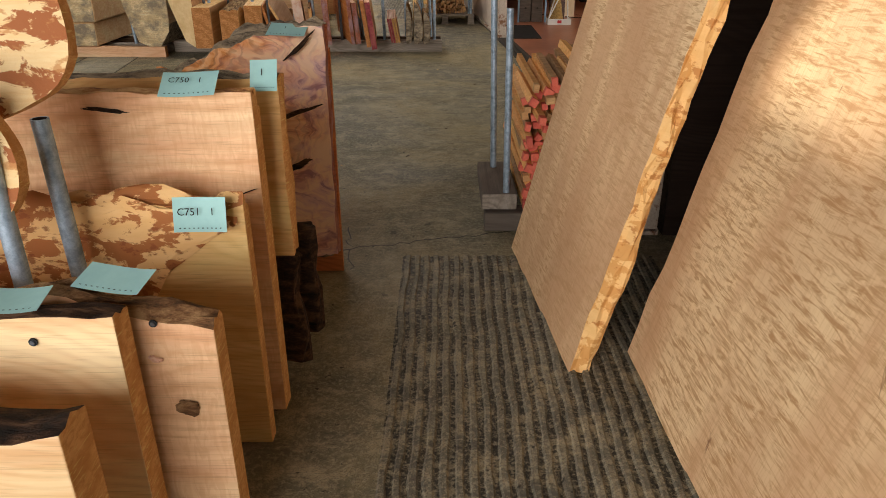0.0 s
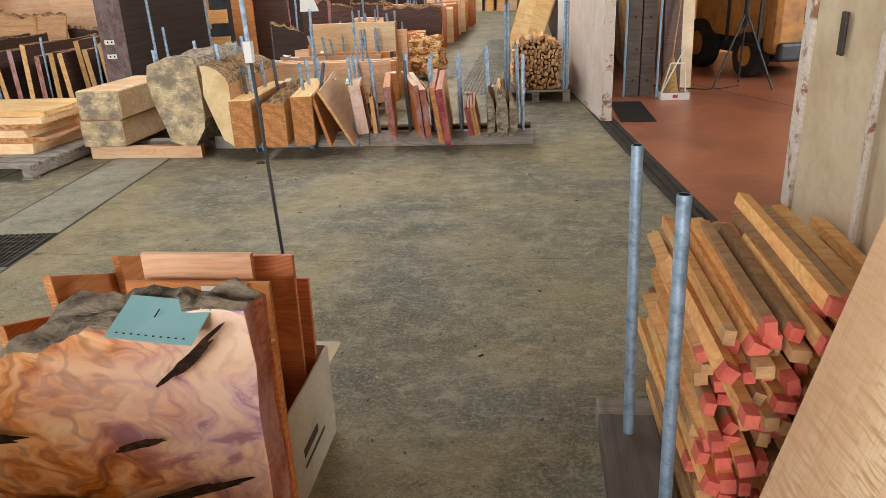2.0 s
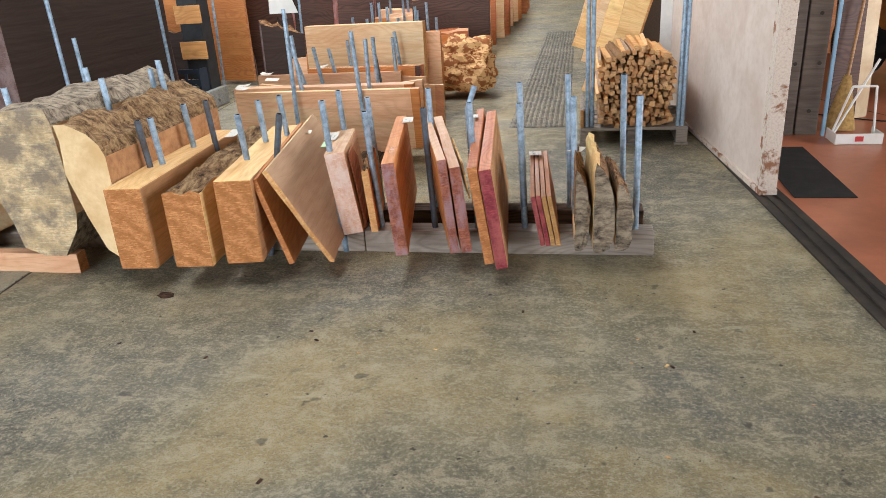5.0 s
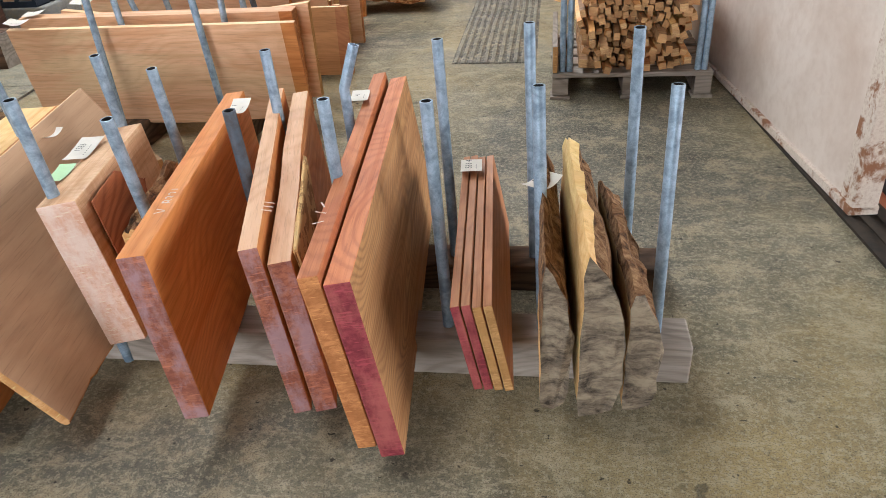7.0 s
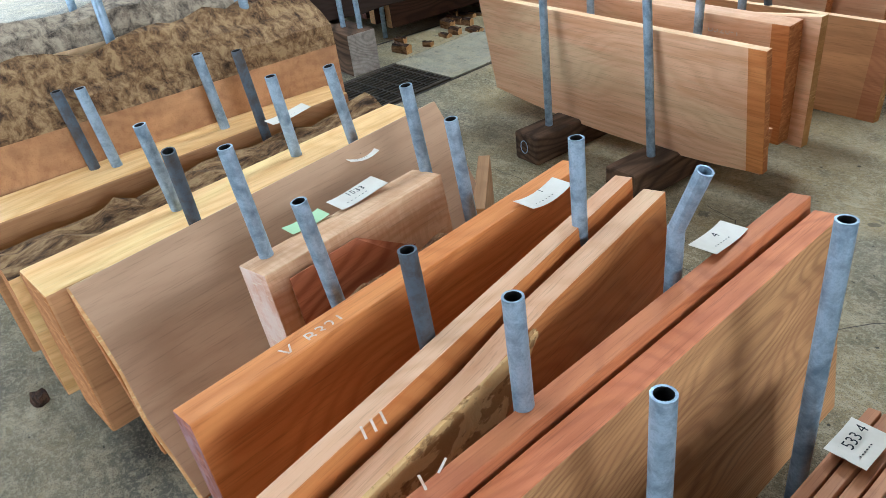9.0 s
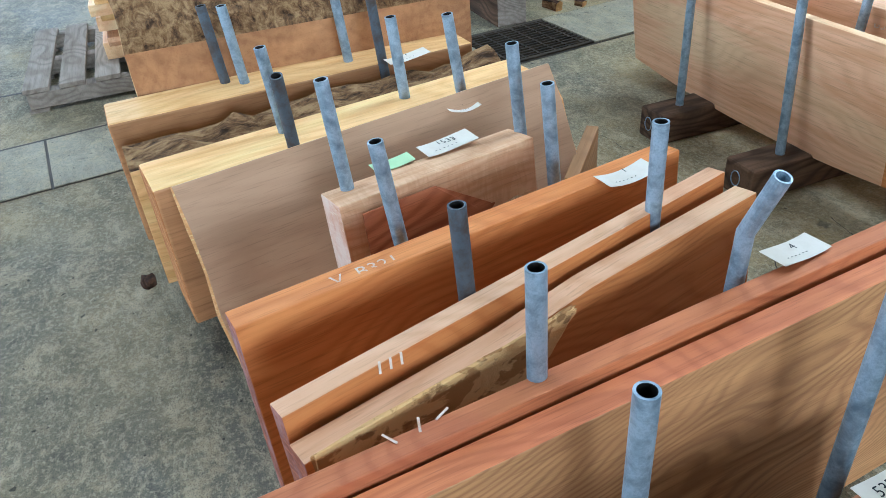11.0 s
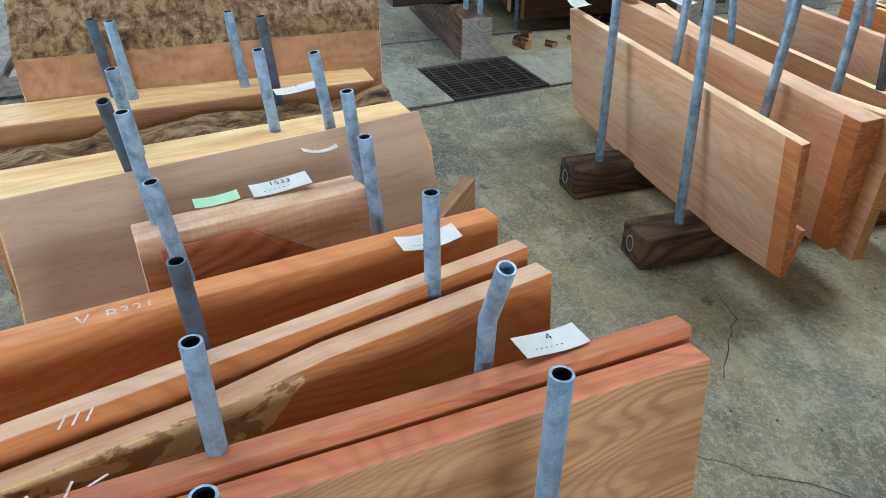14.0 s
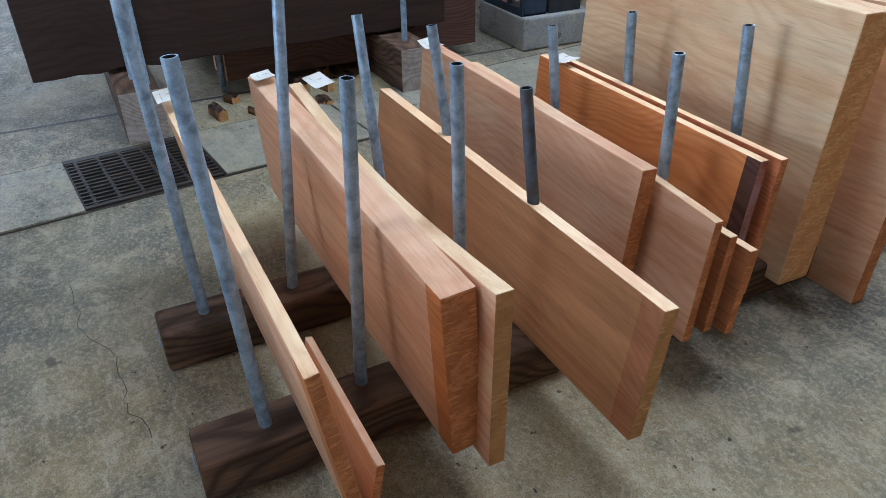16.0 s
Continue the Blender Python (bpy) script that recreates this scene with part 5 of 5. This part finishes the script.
# ---- pallet of bundled sticks by the big door ----
pallet(-0.40, 0.46, 11.10, 12.0, 0.15, W_OLD, "grey wooden pallet under bundled sticks")
stick_stack("stick_stack", -0.26, 0.34, 11.15, 0.152, lambda s: 0.66 + 0.1 * math.sin(3 * s), 0.9, [W_STICK, W_STICK, W_STICK2], E_STICK, "bundle of light brown square sticks on a pallet", "stick stacks", 0.004, 9, 0.045, 260)
for x in (-0.345, -0.305, 0.38, 0.415):
    pipe((x, 11.135, 0.152), (x, 11.15, 1.2), group="pipes beside the stick bundle", label="galvanised pipe upright beside the bundled sticks")
timber(-0.40, -0.37, 11.10, 11.9, 0.152, 0.30, W_OLD, E_TAN, "short weathered block on the pallet", "support_block", "block")
# tall boards leaning on the wall
for i in range(13):
    y0 = 12.55 + i * 0.55
    w = 0.24 + 0.12 * rnd.random()
    m = rnd.choice([(W_STICK, E_PALE, B_PALE), (W_BEAM, E_PALE, B_PALE), (W_PALE, E_PALE, B_PALE)])
    xb = -0.42 + 0.15 * rnd.random() - (0.0 if i < 8 else 0.15)
    slab((xb, y0, 0.10), (xb + w * 0.9, y0 - 0.1, 0.10 - 0.25 * w), (xb + 0.78, y0 + 0.35, 3.5), -0.045, m, "tall yellow-tan board leaning on the wall", "leaning_board", "board", ends=(0.015, 0.015), group="boards leaning on the wall", nu=4, nv=14)
slab((0.34, 12.42, 0.0), (0.58, 12.42, 0.0), (0.42, 12.6, 3.0), -0.04, (SIGNWHITE, SIGNWHITE, SIGNWHITE), "pale blue-white board leaning by the door", "leaning_board", "board", group="boards leaning on the wall", nu=4, nv=6)

# ---- west part: pallet of planks, great dark slab, post, rows of slabs ----
pallet(-5.6, -4.42, 7.62, 8.9, 0.13, W_OLD, "grey wooden pallet stacked with planks")
z = 0.132
for i, (w, t, m) in enumerate(((0.95, 0.10, W_PALE), (1.05, 0.05, W_PINK), (0.9, 0.07, W_PALE), (1.0, 0.05, W_BEAM), (1.08, 0.06, W_PALE), (1.1, 0.045, W_BEAM))):
    slab((-5.6 + 0.03 * (i % 2), 8.06 + 0.03 * (i % 3), z), (-5.6 + w, 8.06 + 0.04 * (i % 2), z), (-5.6 + 0.03 * (i % 2), 8.06 + 0.03 * (i % 3), z + t), -0.8, (B_PALE if i in (1, 3) else m, m, m, m), "pale thick plank stacked on the pallet", "stacked_plank", "plank", group="planks on the pallet", live=(0, 0), ends=(0.02, 0.03), nu=10, nv=2)
    z += t + 0.003
slab((-4.66, 10.0, 0.27), (-4.66, 12.3, 0.27), (-4.64, 10.0, 1.78), -0.32, (W_DARKER, E_DARK, B_DARK), "great dark brown slab standing on blocks, taped near its end", "great_slab", live=(0.02, 0.02), group="", top=lambda s: 1.0 - 0.05 * math.sin(3.1 * s), bevel=0.008)
for y0 in (10.35, 11.85):
    timber(-5.6, -4.33, y0, y0 + 0.2, 0.0, 0.26, W_SLEEPER, W_OLD, "dark timber block under the great slab", "support_block", "block", "blocks under the great slab")
for x, y, z in ((-4.55, 10.45, 1.9), (-4.42, 10.5, 1.1), (-4.5, 11.95, 1.9)):
    pipe((x, y, 0.26), (x - 0.02, y, z), group="uprights of the great slab", label="galvanised pipe upright against the great dark slab")
for z in (0.82, 0.98):
    sheet(pose(-4.85, 9.985, z, 88, 0, 0), 0.12, 0.05, PAPER, "small white slip on the great slab's end", [(-0.03, -0.01, 0.02, 0.02), (0.02, -0.01, 0.02, 0.02)], curl=0.001, name="paper_note")
for i in range(14):
    x, y = -4.9 + 0.5 * rnd_d.random(), 10.65 + 1.1 * rnd_d.random()
    L = 0.05 + 0.12 * rnd_d.random()
    slab((x, y, 0.0), (x + L, y + 0.04 * rnd_d.random(), 0.0), (x, y, 0.02 + 0.04 * rnd_d.random()), -0.05, (B_BROWN, E_TAN, B_DARK), "torn brown bark scrap lying under the great slab", "bark_scrap", "bark", live=(0, 0.015), ends=(0.01, 0.01), group="bark scraps", nu=6, nv=2, bevel=0)
structure("footing", boxes([(-5.28, -4.68, 12.9, 13.45, 0, 0.22)], 0.015), FOOTING, "pale concrete column footing")
pst = thing("striped_post", pose(-4.85, 13.25, 0.22), "tall black steel column with wooden guard bands", "post")
part("column", boxes([(-0.13, 0.13, -0.13, 0.13, 0, 4.75)], 0.01), DARKSTEEL, pst)
for k in range(6):
    part("guard_band", boxes([(-0.16, 0.16, -0.16, -0.132, 0.36 + 0.4 * k, 0.56 + 0.4 * k)], 0.004), W_STICK, pst, "tan wooden guard band")
cr = thing("plastic_crate", pose(-4.98, 13.0, 0.22), "dark blue plastic crate full of wood offcuts", "crate")
part("slats", boxes([(-0.25, 0.25, -0.09, -0.075, z0, z0 + 0.05) for z0 in (0.0, 0.10, 0.22)] + [(x0, x0 + 0.03, -0.092, -0.073, 0.05, 0.22) for x0 in (-0.25, -0.09, 0.06, 0.22)] + [(-0.25, -0.235, -0.07, 0.1, 0, 0.27), (0.235, 0.25, -0.07, 0.1, 0, 0.27), (-0.25, 0.25, -0.07, 0.1, 0, 0.012)]), CRATE, cr)
for k in range(12):
    part("offcut", boxes([(-0.03, 0.03, -0.02, 0.02, -0.025, 0.025)], 0.003), rnd.choice((W_STICK, W_PINK, W_OLD)), cr).matrix_local = pose(-0.18 + 0.07 * (k % 6), 0.0 + 0.04 * (k // 6), 0.04 + 0.07 * (k // 6), 0, 30 * rnd.random(), 40 * rnd.random())

# rows of dark slabs, their ends to the aisle
G4 = "slabs in the west rows"
for i in range(15):
    x = -7.6 + i * 0.20 + rnd.uniform(-0.03, 0.03)
    along(x, x, 10.9 + rnd.uniform(-0.1, 0.1), 12.6, 0.08, 0.85 + rnd.uniform(-0.1, 0.12), -0.07, rnd.choice([(W_DARK, E_PALE, B_BROWN), (W_DARKER, E_WASH, B_BROWN), (W_DARK, E_TAN, B_BROWN)]), "dark slab on edge with a lighter end in the west rows", lean=rnd.uniform(-0.08, 0.03), group=G4, live=(0, 0.02), nu=6, nv=2, bevel=0)
for i in range(5):
    x = -7.9 + i * 0.75
    pipe((x, 10.95, 0), (x + 0.03, 10.95, 1.0), group="uprights of the west rows", label="galvanised pipe upright in the west rows")
for row in range(9):
    y = 13.3 + row * 1.75
    x = -12.0
    while x < -3.5:
        if abs(x + 4.9) > 0.6 or row > 0:
            warm = row > 4 or x < -9 or (row in (1, 2) and x < -5.8)
            m = rnd.choice([(W_ORANGE, E_ORANGE, B_PALE), (W_PINK, E_PALE, B_PALE), (W_STICK, E_PALE, B_PALE)] if warm else [(W_DARK, E_WASH, B_BROWN), (W_DARKER, E_DARK, B_BROWN), (W_ZELK, E_TAN, B_BROWN)])
            w = rnd.uniform(1.0, 1.9) if warm else rnd.uniform(0.5, 1.0)
            slab((x, y + rnd.uniform(-0.3, 0.3), 0.05), (x + w, y + rnd.uniform(-0.3, 0.3), 0.05), (x, y + 0.15, rnd.uniform(0.8, 1.35) + 0.05 * row + (0.85 if row in (1, 2) and x < -5.8 else 0)), -0.06, m, "live-edge slab standing in the west rows", live=(0, 0.07), ends=(0.03, 0.03), group=G4, nu=8, nv=2, bevel=0, top=(lambda s, c=rnd.uniform(-0.25, 0.25): 1 + c * (s - 0.5)))
            if rnd.random() < 0.4:
                pipe((x + w / 2, y - 0.35, 0), (x + w / 2 + 0.03, y - 0.33, 1.5), group="uprights of the west rows", label="galvanised pipe upright in the west rows")
            x += w * rnd.uniform(0.5, 0.95)
        else:
            x += 0.8
for i, x in enumerate((-4.85, -9.8, -0.2)):
    for yy in (20.0, 27.5):
        q = copy_thing(pst, pose(x if i != 2 else -3.9, yy + 0.9 * i, 0.0))
for i in range(26):
    x = -12.5 + i * 0.48
    slab((x, 33.3, 0), (x + 0.36, 33.3, 0), (x, 33.85, 2.4 + 0.8 * rnd.random()), -0.06, rnd.choice([(W_STICK, E_PALE, B_PALE), (W_PALE, E_PALE, B_BROWN), (W_PINK, E_PALE, B_PALE)]), "tall board leaning on the far wall", "leaning_board", "board", live=(0, 0.03), ends=(0.02, 0.02), group="boards leaning on the far wall", nu=3, nv=6, bevel=0)

# small things on the floor
for x, y, s in ((-2.50, 8.13, 0.045),):
    SEED[0] += 1
    bm = bmesh.new()
    bmesh.ops.create_icosphere(bm, subdivisions=2, radius=1)
    for v in bm.verts:
        v.co = Vector((v.co.x * s, v.co.y * s * 0.6, max(-0.3, v.co.z) * s * 0.35)) * (1 + 0.5 * noise.noise(v.co * 2 + Vector((SEED[0], 0, 0))))
        v.co.z += s * 0.1
    me = bpy.data.meshes.new("bark_chip")
    bm.to_mesh(me)
    bm.free()
    me.materials.append(B_DARK)
    ob = new("bark_chip", me)
    ob.location = (x, y, 0)
    tagged(ob, "dark chip of bark lying on the concrete", "bark chip", "bark chips")
for i in range(60):
    x, y = rnd.uniform(-3, 0.6), rnd.uniform(3.4, 8.2)
    bm = boxes([(-0.011, 0.011, -0.005, 0.005, 0, 0.003)])
    me = bpy.data.meshes.new("wood_chip")
    bm.to_mesh(me)
    bm.free()
    me.materials.append(E_PALE if i % 3 == 0 else B_DARK)
    ob = new("wood_chip", me)
    ob.matrix_world = pose(x, y, 0.001, 0, 0, rnd.uniform(0, 180)) @ Matrix.Scale(rnd.uniform(0.4, 1.1), 4)
    tagged(ob, "tiny wood chip lying on the concrete floor", "wood chip", "wood chips")

# ---- the workshop beyond the sliding doors ----
structure("floor_mat", boxes([(0.93, 1.30, 9.72, 10.95, 0.005, 0.012)], 0.002), BLACK, "black rubber mat on the red floor")
for i, x in enumerate((1.16, 1.34)):
    bp = thing("bolted_post", pose(x, 11.35, 0.004), "dark weathered timber post studded with bolts", "post", "bolted posts by the door")
    part("timber", boxes([(0, 0.165, 0, 0.14, 0, 3.6)], 0.006), W_POST, bp)
    for k in range(8):
        for dx in (0.085,):
            part("bolt", tube(bmesh.new(), (dx + 0.03 * (k % 2), 0.0, 0.2 + 0.38 * k), (dx + 0.03 * (k % 2), -0.012, 0.2 + 0.38 * k), 0.016, seg=8), TRACK, bp, "dark bolt head")
for x in (1.125, 1.53):
    e = thing("metal_edge", pose(x, 11.30, 0.004), "pale blue metal edge strip by the posts", "strip", "metal edge strips")
    part("strip", boxes([(0, 0.025, 0, 0.03, 0, 3.0)], 0.003), BLUELINE, e)
slab((1.66, 11.6, 0.004), (1.9, 11.7, 0.004), (1.64, 11.75, 3.0), -0.04, (W_DARK, W_DARK, W_DARK), "tall brown board leaning by the posts", "leaning_board", "board", group="boards in the workshop", nu=4, nv=6)
slab((1.93, 11.9, 0.004), (2.1, 12.0, 0.004), (1.9, 12.0, 3.0), -0.04, (CREAM, CREAM, CREAM), "pale board leaning by the posts", "leaning_board", "board", group="boards in the workshop", nu=4, nv=6)
# broom
br = thing("broom", pose(1.72, 11.5, 0.004, -8, 4, 0), "straw broom standing head down", "broom")
bm = tube(bmesh.new(), (0, 0, 0), (0, 0, 0.45), 0.13, 0.03, seg=16)
for v in bm.verts:
    v.co.y *= 0.4
part("head", bm, STRAW, br)
part("stick", tube(bmesh.new(), (0, 0, 0.44), (0.03, 0, 1.3), 0.013), W_STICK2, br)
# dustpan
dp = thing("dustpan", pose(1.72, 11.12, 0.004), "long-handled white metal dustpan with hoop", "dustpan")
part("pan", boxes([(-0.17, 0.17, -0.1, -0.092, 0, 0.085), (-0.17, 0.17, -0.1, 0.14, 0, 0.006), (-0.17, -0.163, -0.09, 0.14, 0.007, 0.085), (0.163, 0.17, -0.09, 0.14, 0.007, 0.085)], 0.002), SIGNWHITE, dp)
part("label", boxes([(-0.03, 0.03, -0.103, -0.1005, 0.025, 0.065)]), REDINK, dp, "small red label")
bm = bmesh.new()
for p, q in (((-0.15, 0.1, 0.01), (-0.05, 0.05, 0.42)), ((-0.05, 0.05, 0.42), (0.12, 0.05, 0.42)), ((0.12, 0.05, 0.42), (0.14, 0.02, 0.04)), ((-0.16, 0.02, 0.04), (0.12, 0.08, 0.62))):
    tube(bm, p, q, 0.009, seg=8)
part("hoop", bm, SIGNWHITE, dp)
# fan on a tripod
tf = thing("tripod_fan", pose(2.72, 12.0, 0.004), "black floor fan on a folding tripod", "fan")
for a in (200, 320, 80):
    part("leg", tube(bmesh.new(), (0, 0, 0.95), (0.42 * math.cos(radians(a)), 0.42 * math.sin(radians(a)) - 0.1, 0), 0.013, seg=8), DARKSTEEL, tf)
part("mast", tube(bmesh.new(), (0, 0, 0.75), (0, 0, 1.25), 0.03), BLACK, tf)
part("motor", tube(bmesh.new(), (0.0, 0.08, 1.35), (0, -0.2, 1.30), 0.09, 0.07), BLACK, tf)
bm = bmesh.new()
for r in (0.08, 0.16, 0.24):
    for k in range(24):
        a0, a1 = 6.28319 * k / 24, 6.28319 * (k + 1) / 24
        tube(bm, (r * math.cos(a0), 0.12, 1.36 + r * math.sin(a0)), (r * math.cos(a1), 0.12, 1.36 + r * math.sin(a1)), 0.006, seg=4)
for k in range(12):
    a0 = 6.28319 * k / 12
    tube(bm, (0, 0.12, 1.36), (0.24 * math.cos(a0), 0.12, 1.36 + 0.24 * math.sin(a0)), 0.004, seg=4)
part("cage", bm, BLACK, tf)
for k in range(4):
    b = boxes([(0.02, 0.21, 0.125, 0.13, -0.05, 0.05)], 0.002)
    part("blade", b, DARKSTEEL, tf).matrix_local = pose(0, 0.01, 1.36, 0, 90 * k, 0)
cb = bpy.data.curves.new("cable", "CURVE")
cb.dimensions, cb.bevel_depth = "3D", 0.006
sp = cb.splines.new("BEZIER")
sp.bezier_points.add(3)
for bp_, co in zip(sp.bezier_points, ((2.72, 12.0, 0.012), (2.3, 11.75, 0.012), (1.95, 11.9, 0.012), (1.6, 12.2, 0.012))):
    bp_.co, bp_.handle_left_type, bp_.handle_right_type = co, "AUTO", "AUTO"
ob = new("cable", cb)
cb.materials.append(BLACK)
tagged(ob, "thin black power cable lying on the red floor", "cable")


def forklift():
    f = thing("forklift", pose(3.60, 13.15, 0.004, 0, 0, 16) @ Matrix.Scale(1.15, 4), "old orange forklift loaded with planks", "forklift")
    body = boxes([(-0.55, 0.55, -0.35, 1.3, 0.45, 0.98)], 0.06)
    part("body", body, ORANGE, f)
    part("counterweight", boxes([(-0.56, 0.56, -0.62, -0.36, 0.30, 1.0)], 0.09), ORANGE, f)
    part("bumper", boxes([(-0.5, 0.5, -0.68, -0.57, 0.22, 0.44)], 0.04), DARKSTEEL, f, "dark lower bumper")
    part("grille", boxes([(-0.2, 0.26, -0.632, -0.615, 0.64, 0.84)], 0.01), BLACK, f)
    part("undercarriage", boxes([(-0.42, 0.42, -0.5, 1.2, 0.24, 0.44)], 0.02), BLACK, f)
    for x in (-0.62, 0.44):
        for y, r in ((-0.15, 0.27), (1.05, 0.32)):
            w = part("wheel", tube(bmesh.new(), (x, y, r), (x + 0.18, y, r), r, seg=28), BLACK, f)
            part("rim", tube(bmesh.new(), (x - 0.006, y, r), (x + 0.186, y, r), r * 0.5, seg=20), ORANGE, w)
    for x in (-0.5, 0.46):
        part("guard_post", tube(bmesh.new(), (x, -0.25, 0.95), (x * 0.9, 0.1, 2.1), 0.03, seg=8), DARKSTEEL, f)
        part("guard_post", tube(bmesh.new(), (x, 1.2, 0.95), (x * 0.9, 1.0, 2.1), 0.03, seg=8), DARKSTEEL, f)
    part("roof_guard", boxes([(-0.5, 0.46, 0.1 + 0.15 * k, 0.14 + 0.15 * k, 2.09, 2.13) for k in range(7)]), DARKSTEEL, f)
    for x in (-0.74, 0.70):
        part("side_guard", boxes([(x, x + 0.03, -0.6, -0.57, 0.4, 1.05), (x, x + 0.03, 0.1, 0.13, 0.4, 1.05), (x, x + 0.03, -0.569, 0.099, 1.02, 1.05), (x, x + 0.03, -0.569, 0.099, 0.4, 0.43)]), BLACK, f)
    part("seat", boxes([(-0.25, 0.25, 0.2, 0.65, 0.985, 1.12), (-0.25, 0.25, 0.12, 0.2, 1.0, 1.5)], 0.03), BLACK, f)
    for x in (-0.3, 0.24):
        part("mast_rail", boxes([(x, x + 0.07, 1.42, 1.52, 0.1, 2.4)], 0.006), DARKSTEEL, f)
    part("tail_light", boxes([(0.42, 0.5, -0.64, -0.62, 0.72, 0.8)], 0.01), REDINK, f, "small red tail light")
    bars = []
    for i in range(4):
        bars.append((-0.17 + 0.1 * i, -0.13 + 0.1 * i, -0.637, -0.624, 0.90, 0.95))
    part("maker_mark", boxes(bars, 0.004), SIGNWHITE, f, "pale maker's mark bars")


forklift()
for i in range(9):
    za = 1.132 + 0.045 * (i // 2)
    slab((3.1 + 0.02 * (i % 3), 12.75 + 0.25 * (i % 2), za), (4.25 - 0.04 * (i % 4), 12.98 + 0.25 * (i % 2), za), (3.1 + 0.02 * (i % 3), 12.75 + 0.25 * (i % 2), za + 0.04), -0.2, (W_STICK, E_PALE, W_PINK), "loose plank lying across the forklift", "loose_plank", "plank", group="planks on the forklift", nu=4, nv=1, bevel=0)
for i in range(22):
    x = 1.5 + i * 0.34
    slab((x, 17.3, 0.004), (x + 0.3, 17.3, 0.004), (x, 17.85, 1.6 + 1.2 * rnd.random()), -0.05, rnd.choice([(W_STICK, E_PALE, B_PALE), (W_PALE, E_PALE, B_PALE), (W_PINK, E_PALE, B_PALE), (W_DARK, E_PALE, B_BROWN)]), "tall board leaning on the workshop wall", "leaning_board", "board", group="boards in the workshop", nu=3, nv=5, bevel=0)
for i in range(8):
    y = 12.4 + 0.55 * i
    slab((1.5, y, 0.004), (1.6, y + 0.4, 0.004), (1.2, y, 2.6), -0.05, rnd.choice([(W_STICK, E_PALE, B_PALE), (W_OLD, W_OLD, W_OLD), (W_PINK, E_PALE, B_PALE)]), "tall board leaning beside the workshop door", "leaning_board", "board", group="boards in the workshop", nu=3, nv=5, bevel=0)
for i in range(6):
    x = 2.2 + 1.1 * i
    slab((x, 15.8 + 0.2 * (i % 2), 0.004), (x + 0.9, 15.9, 0.004), (x, 16.1, 0.7 + 0.4 * rnd.random()), -0.08, rnd.choice([(W_ORANGE, E_ORANGE, B_PALE), (W_STICK, E_PALE, B_PALE)]), "short slab standing in the workshop", live=(0, 0.04), group="slabs in the workshop", nu=6, nv=2, bevel=0)
structure("floor_joint", crack([(1.9, 12.9), (3.0, 10.2), (4.4, 8.2)], 0.02), TRACK, "dark joint in the red floor").location.z = 0.006
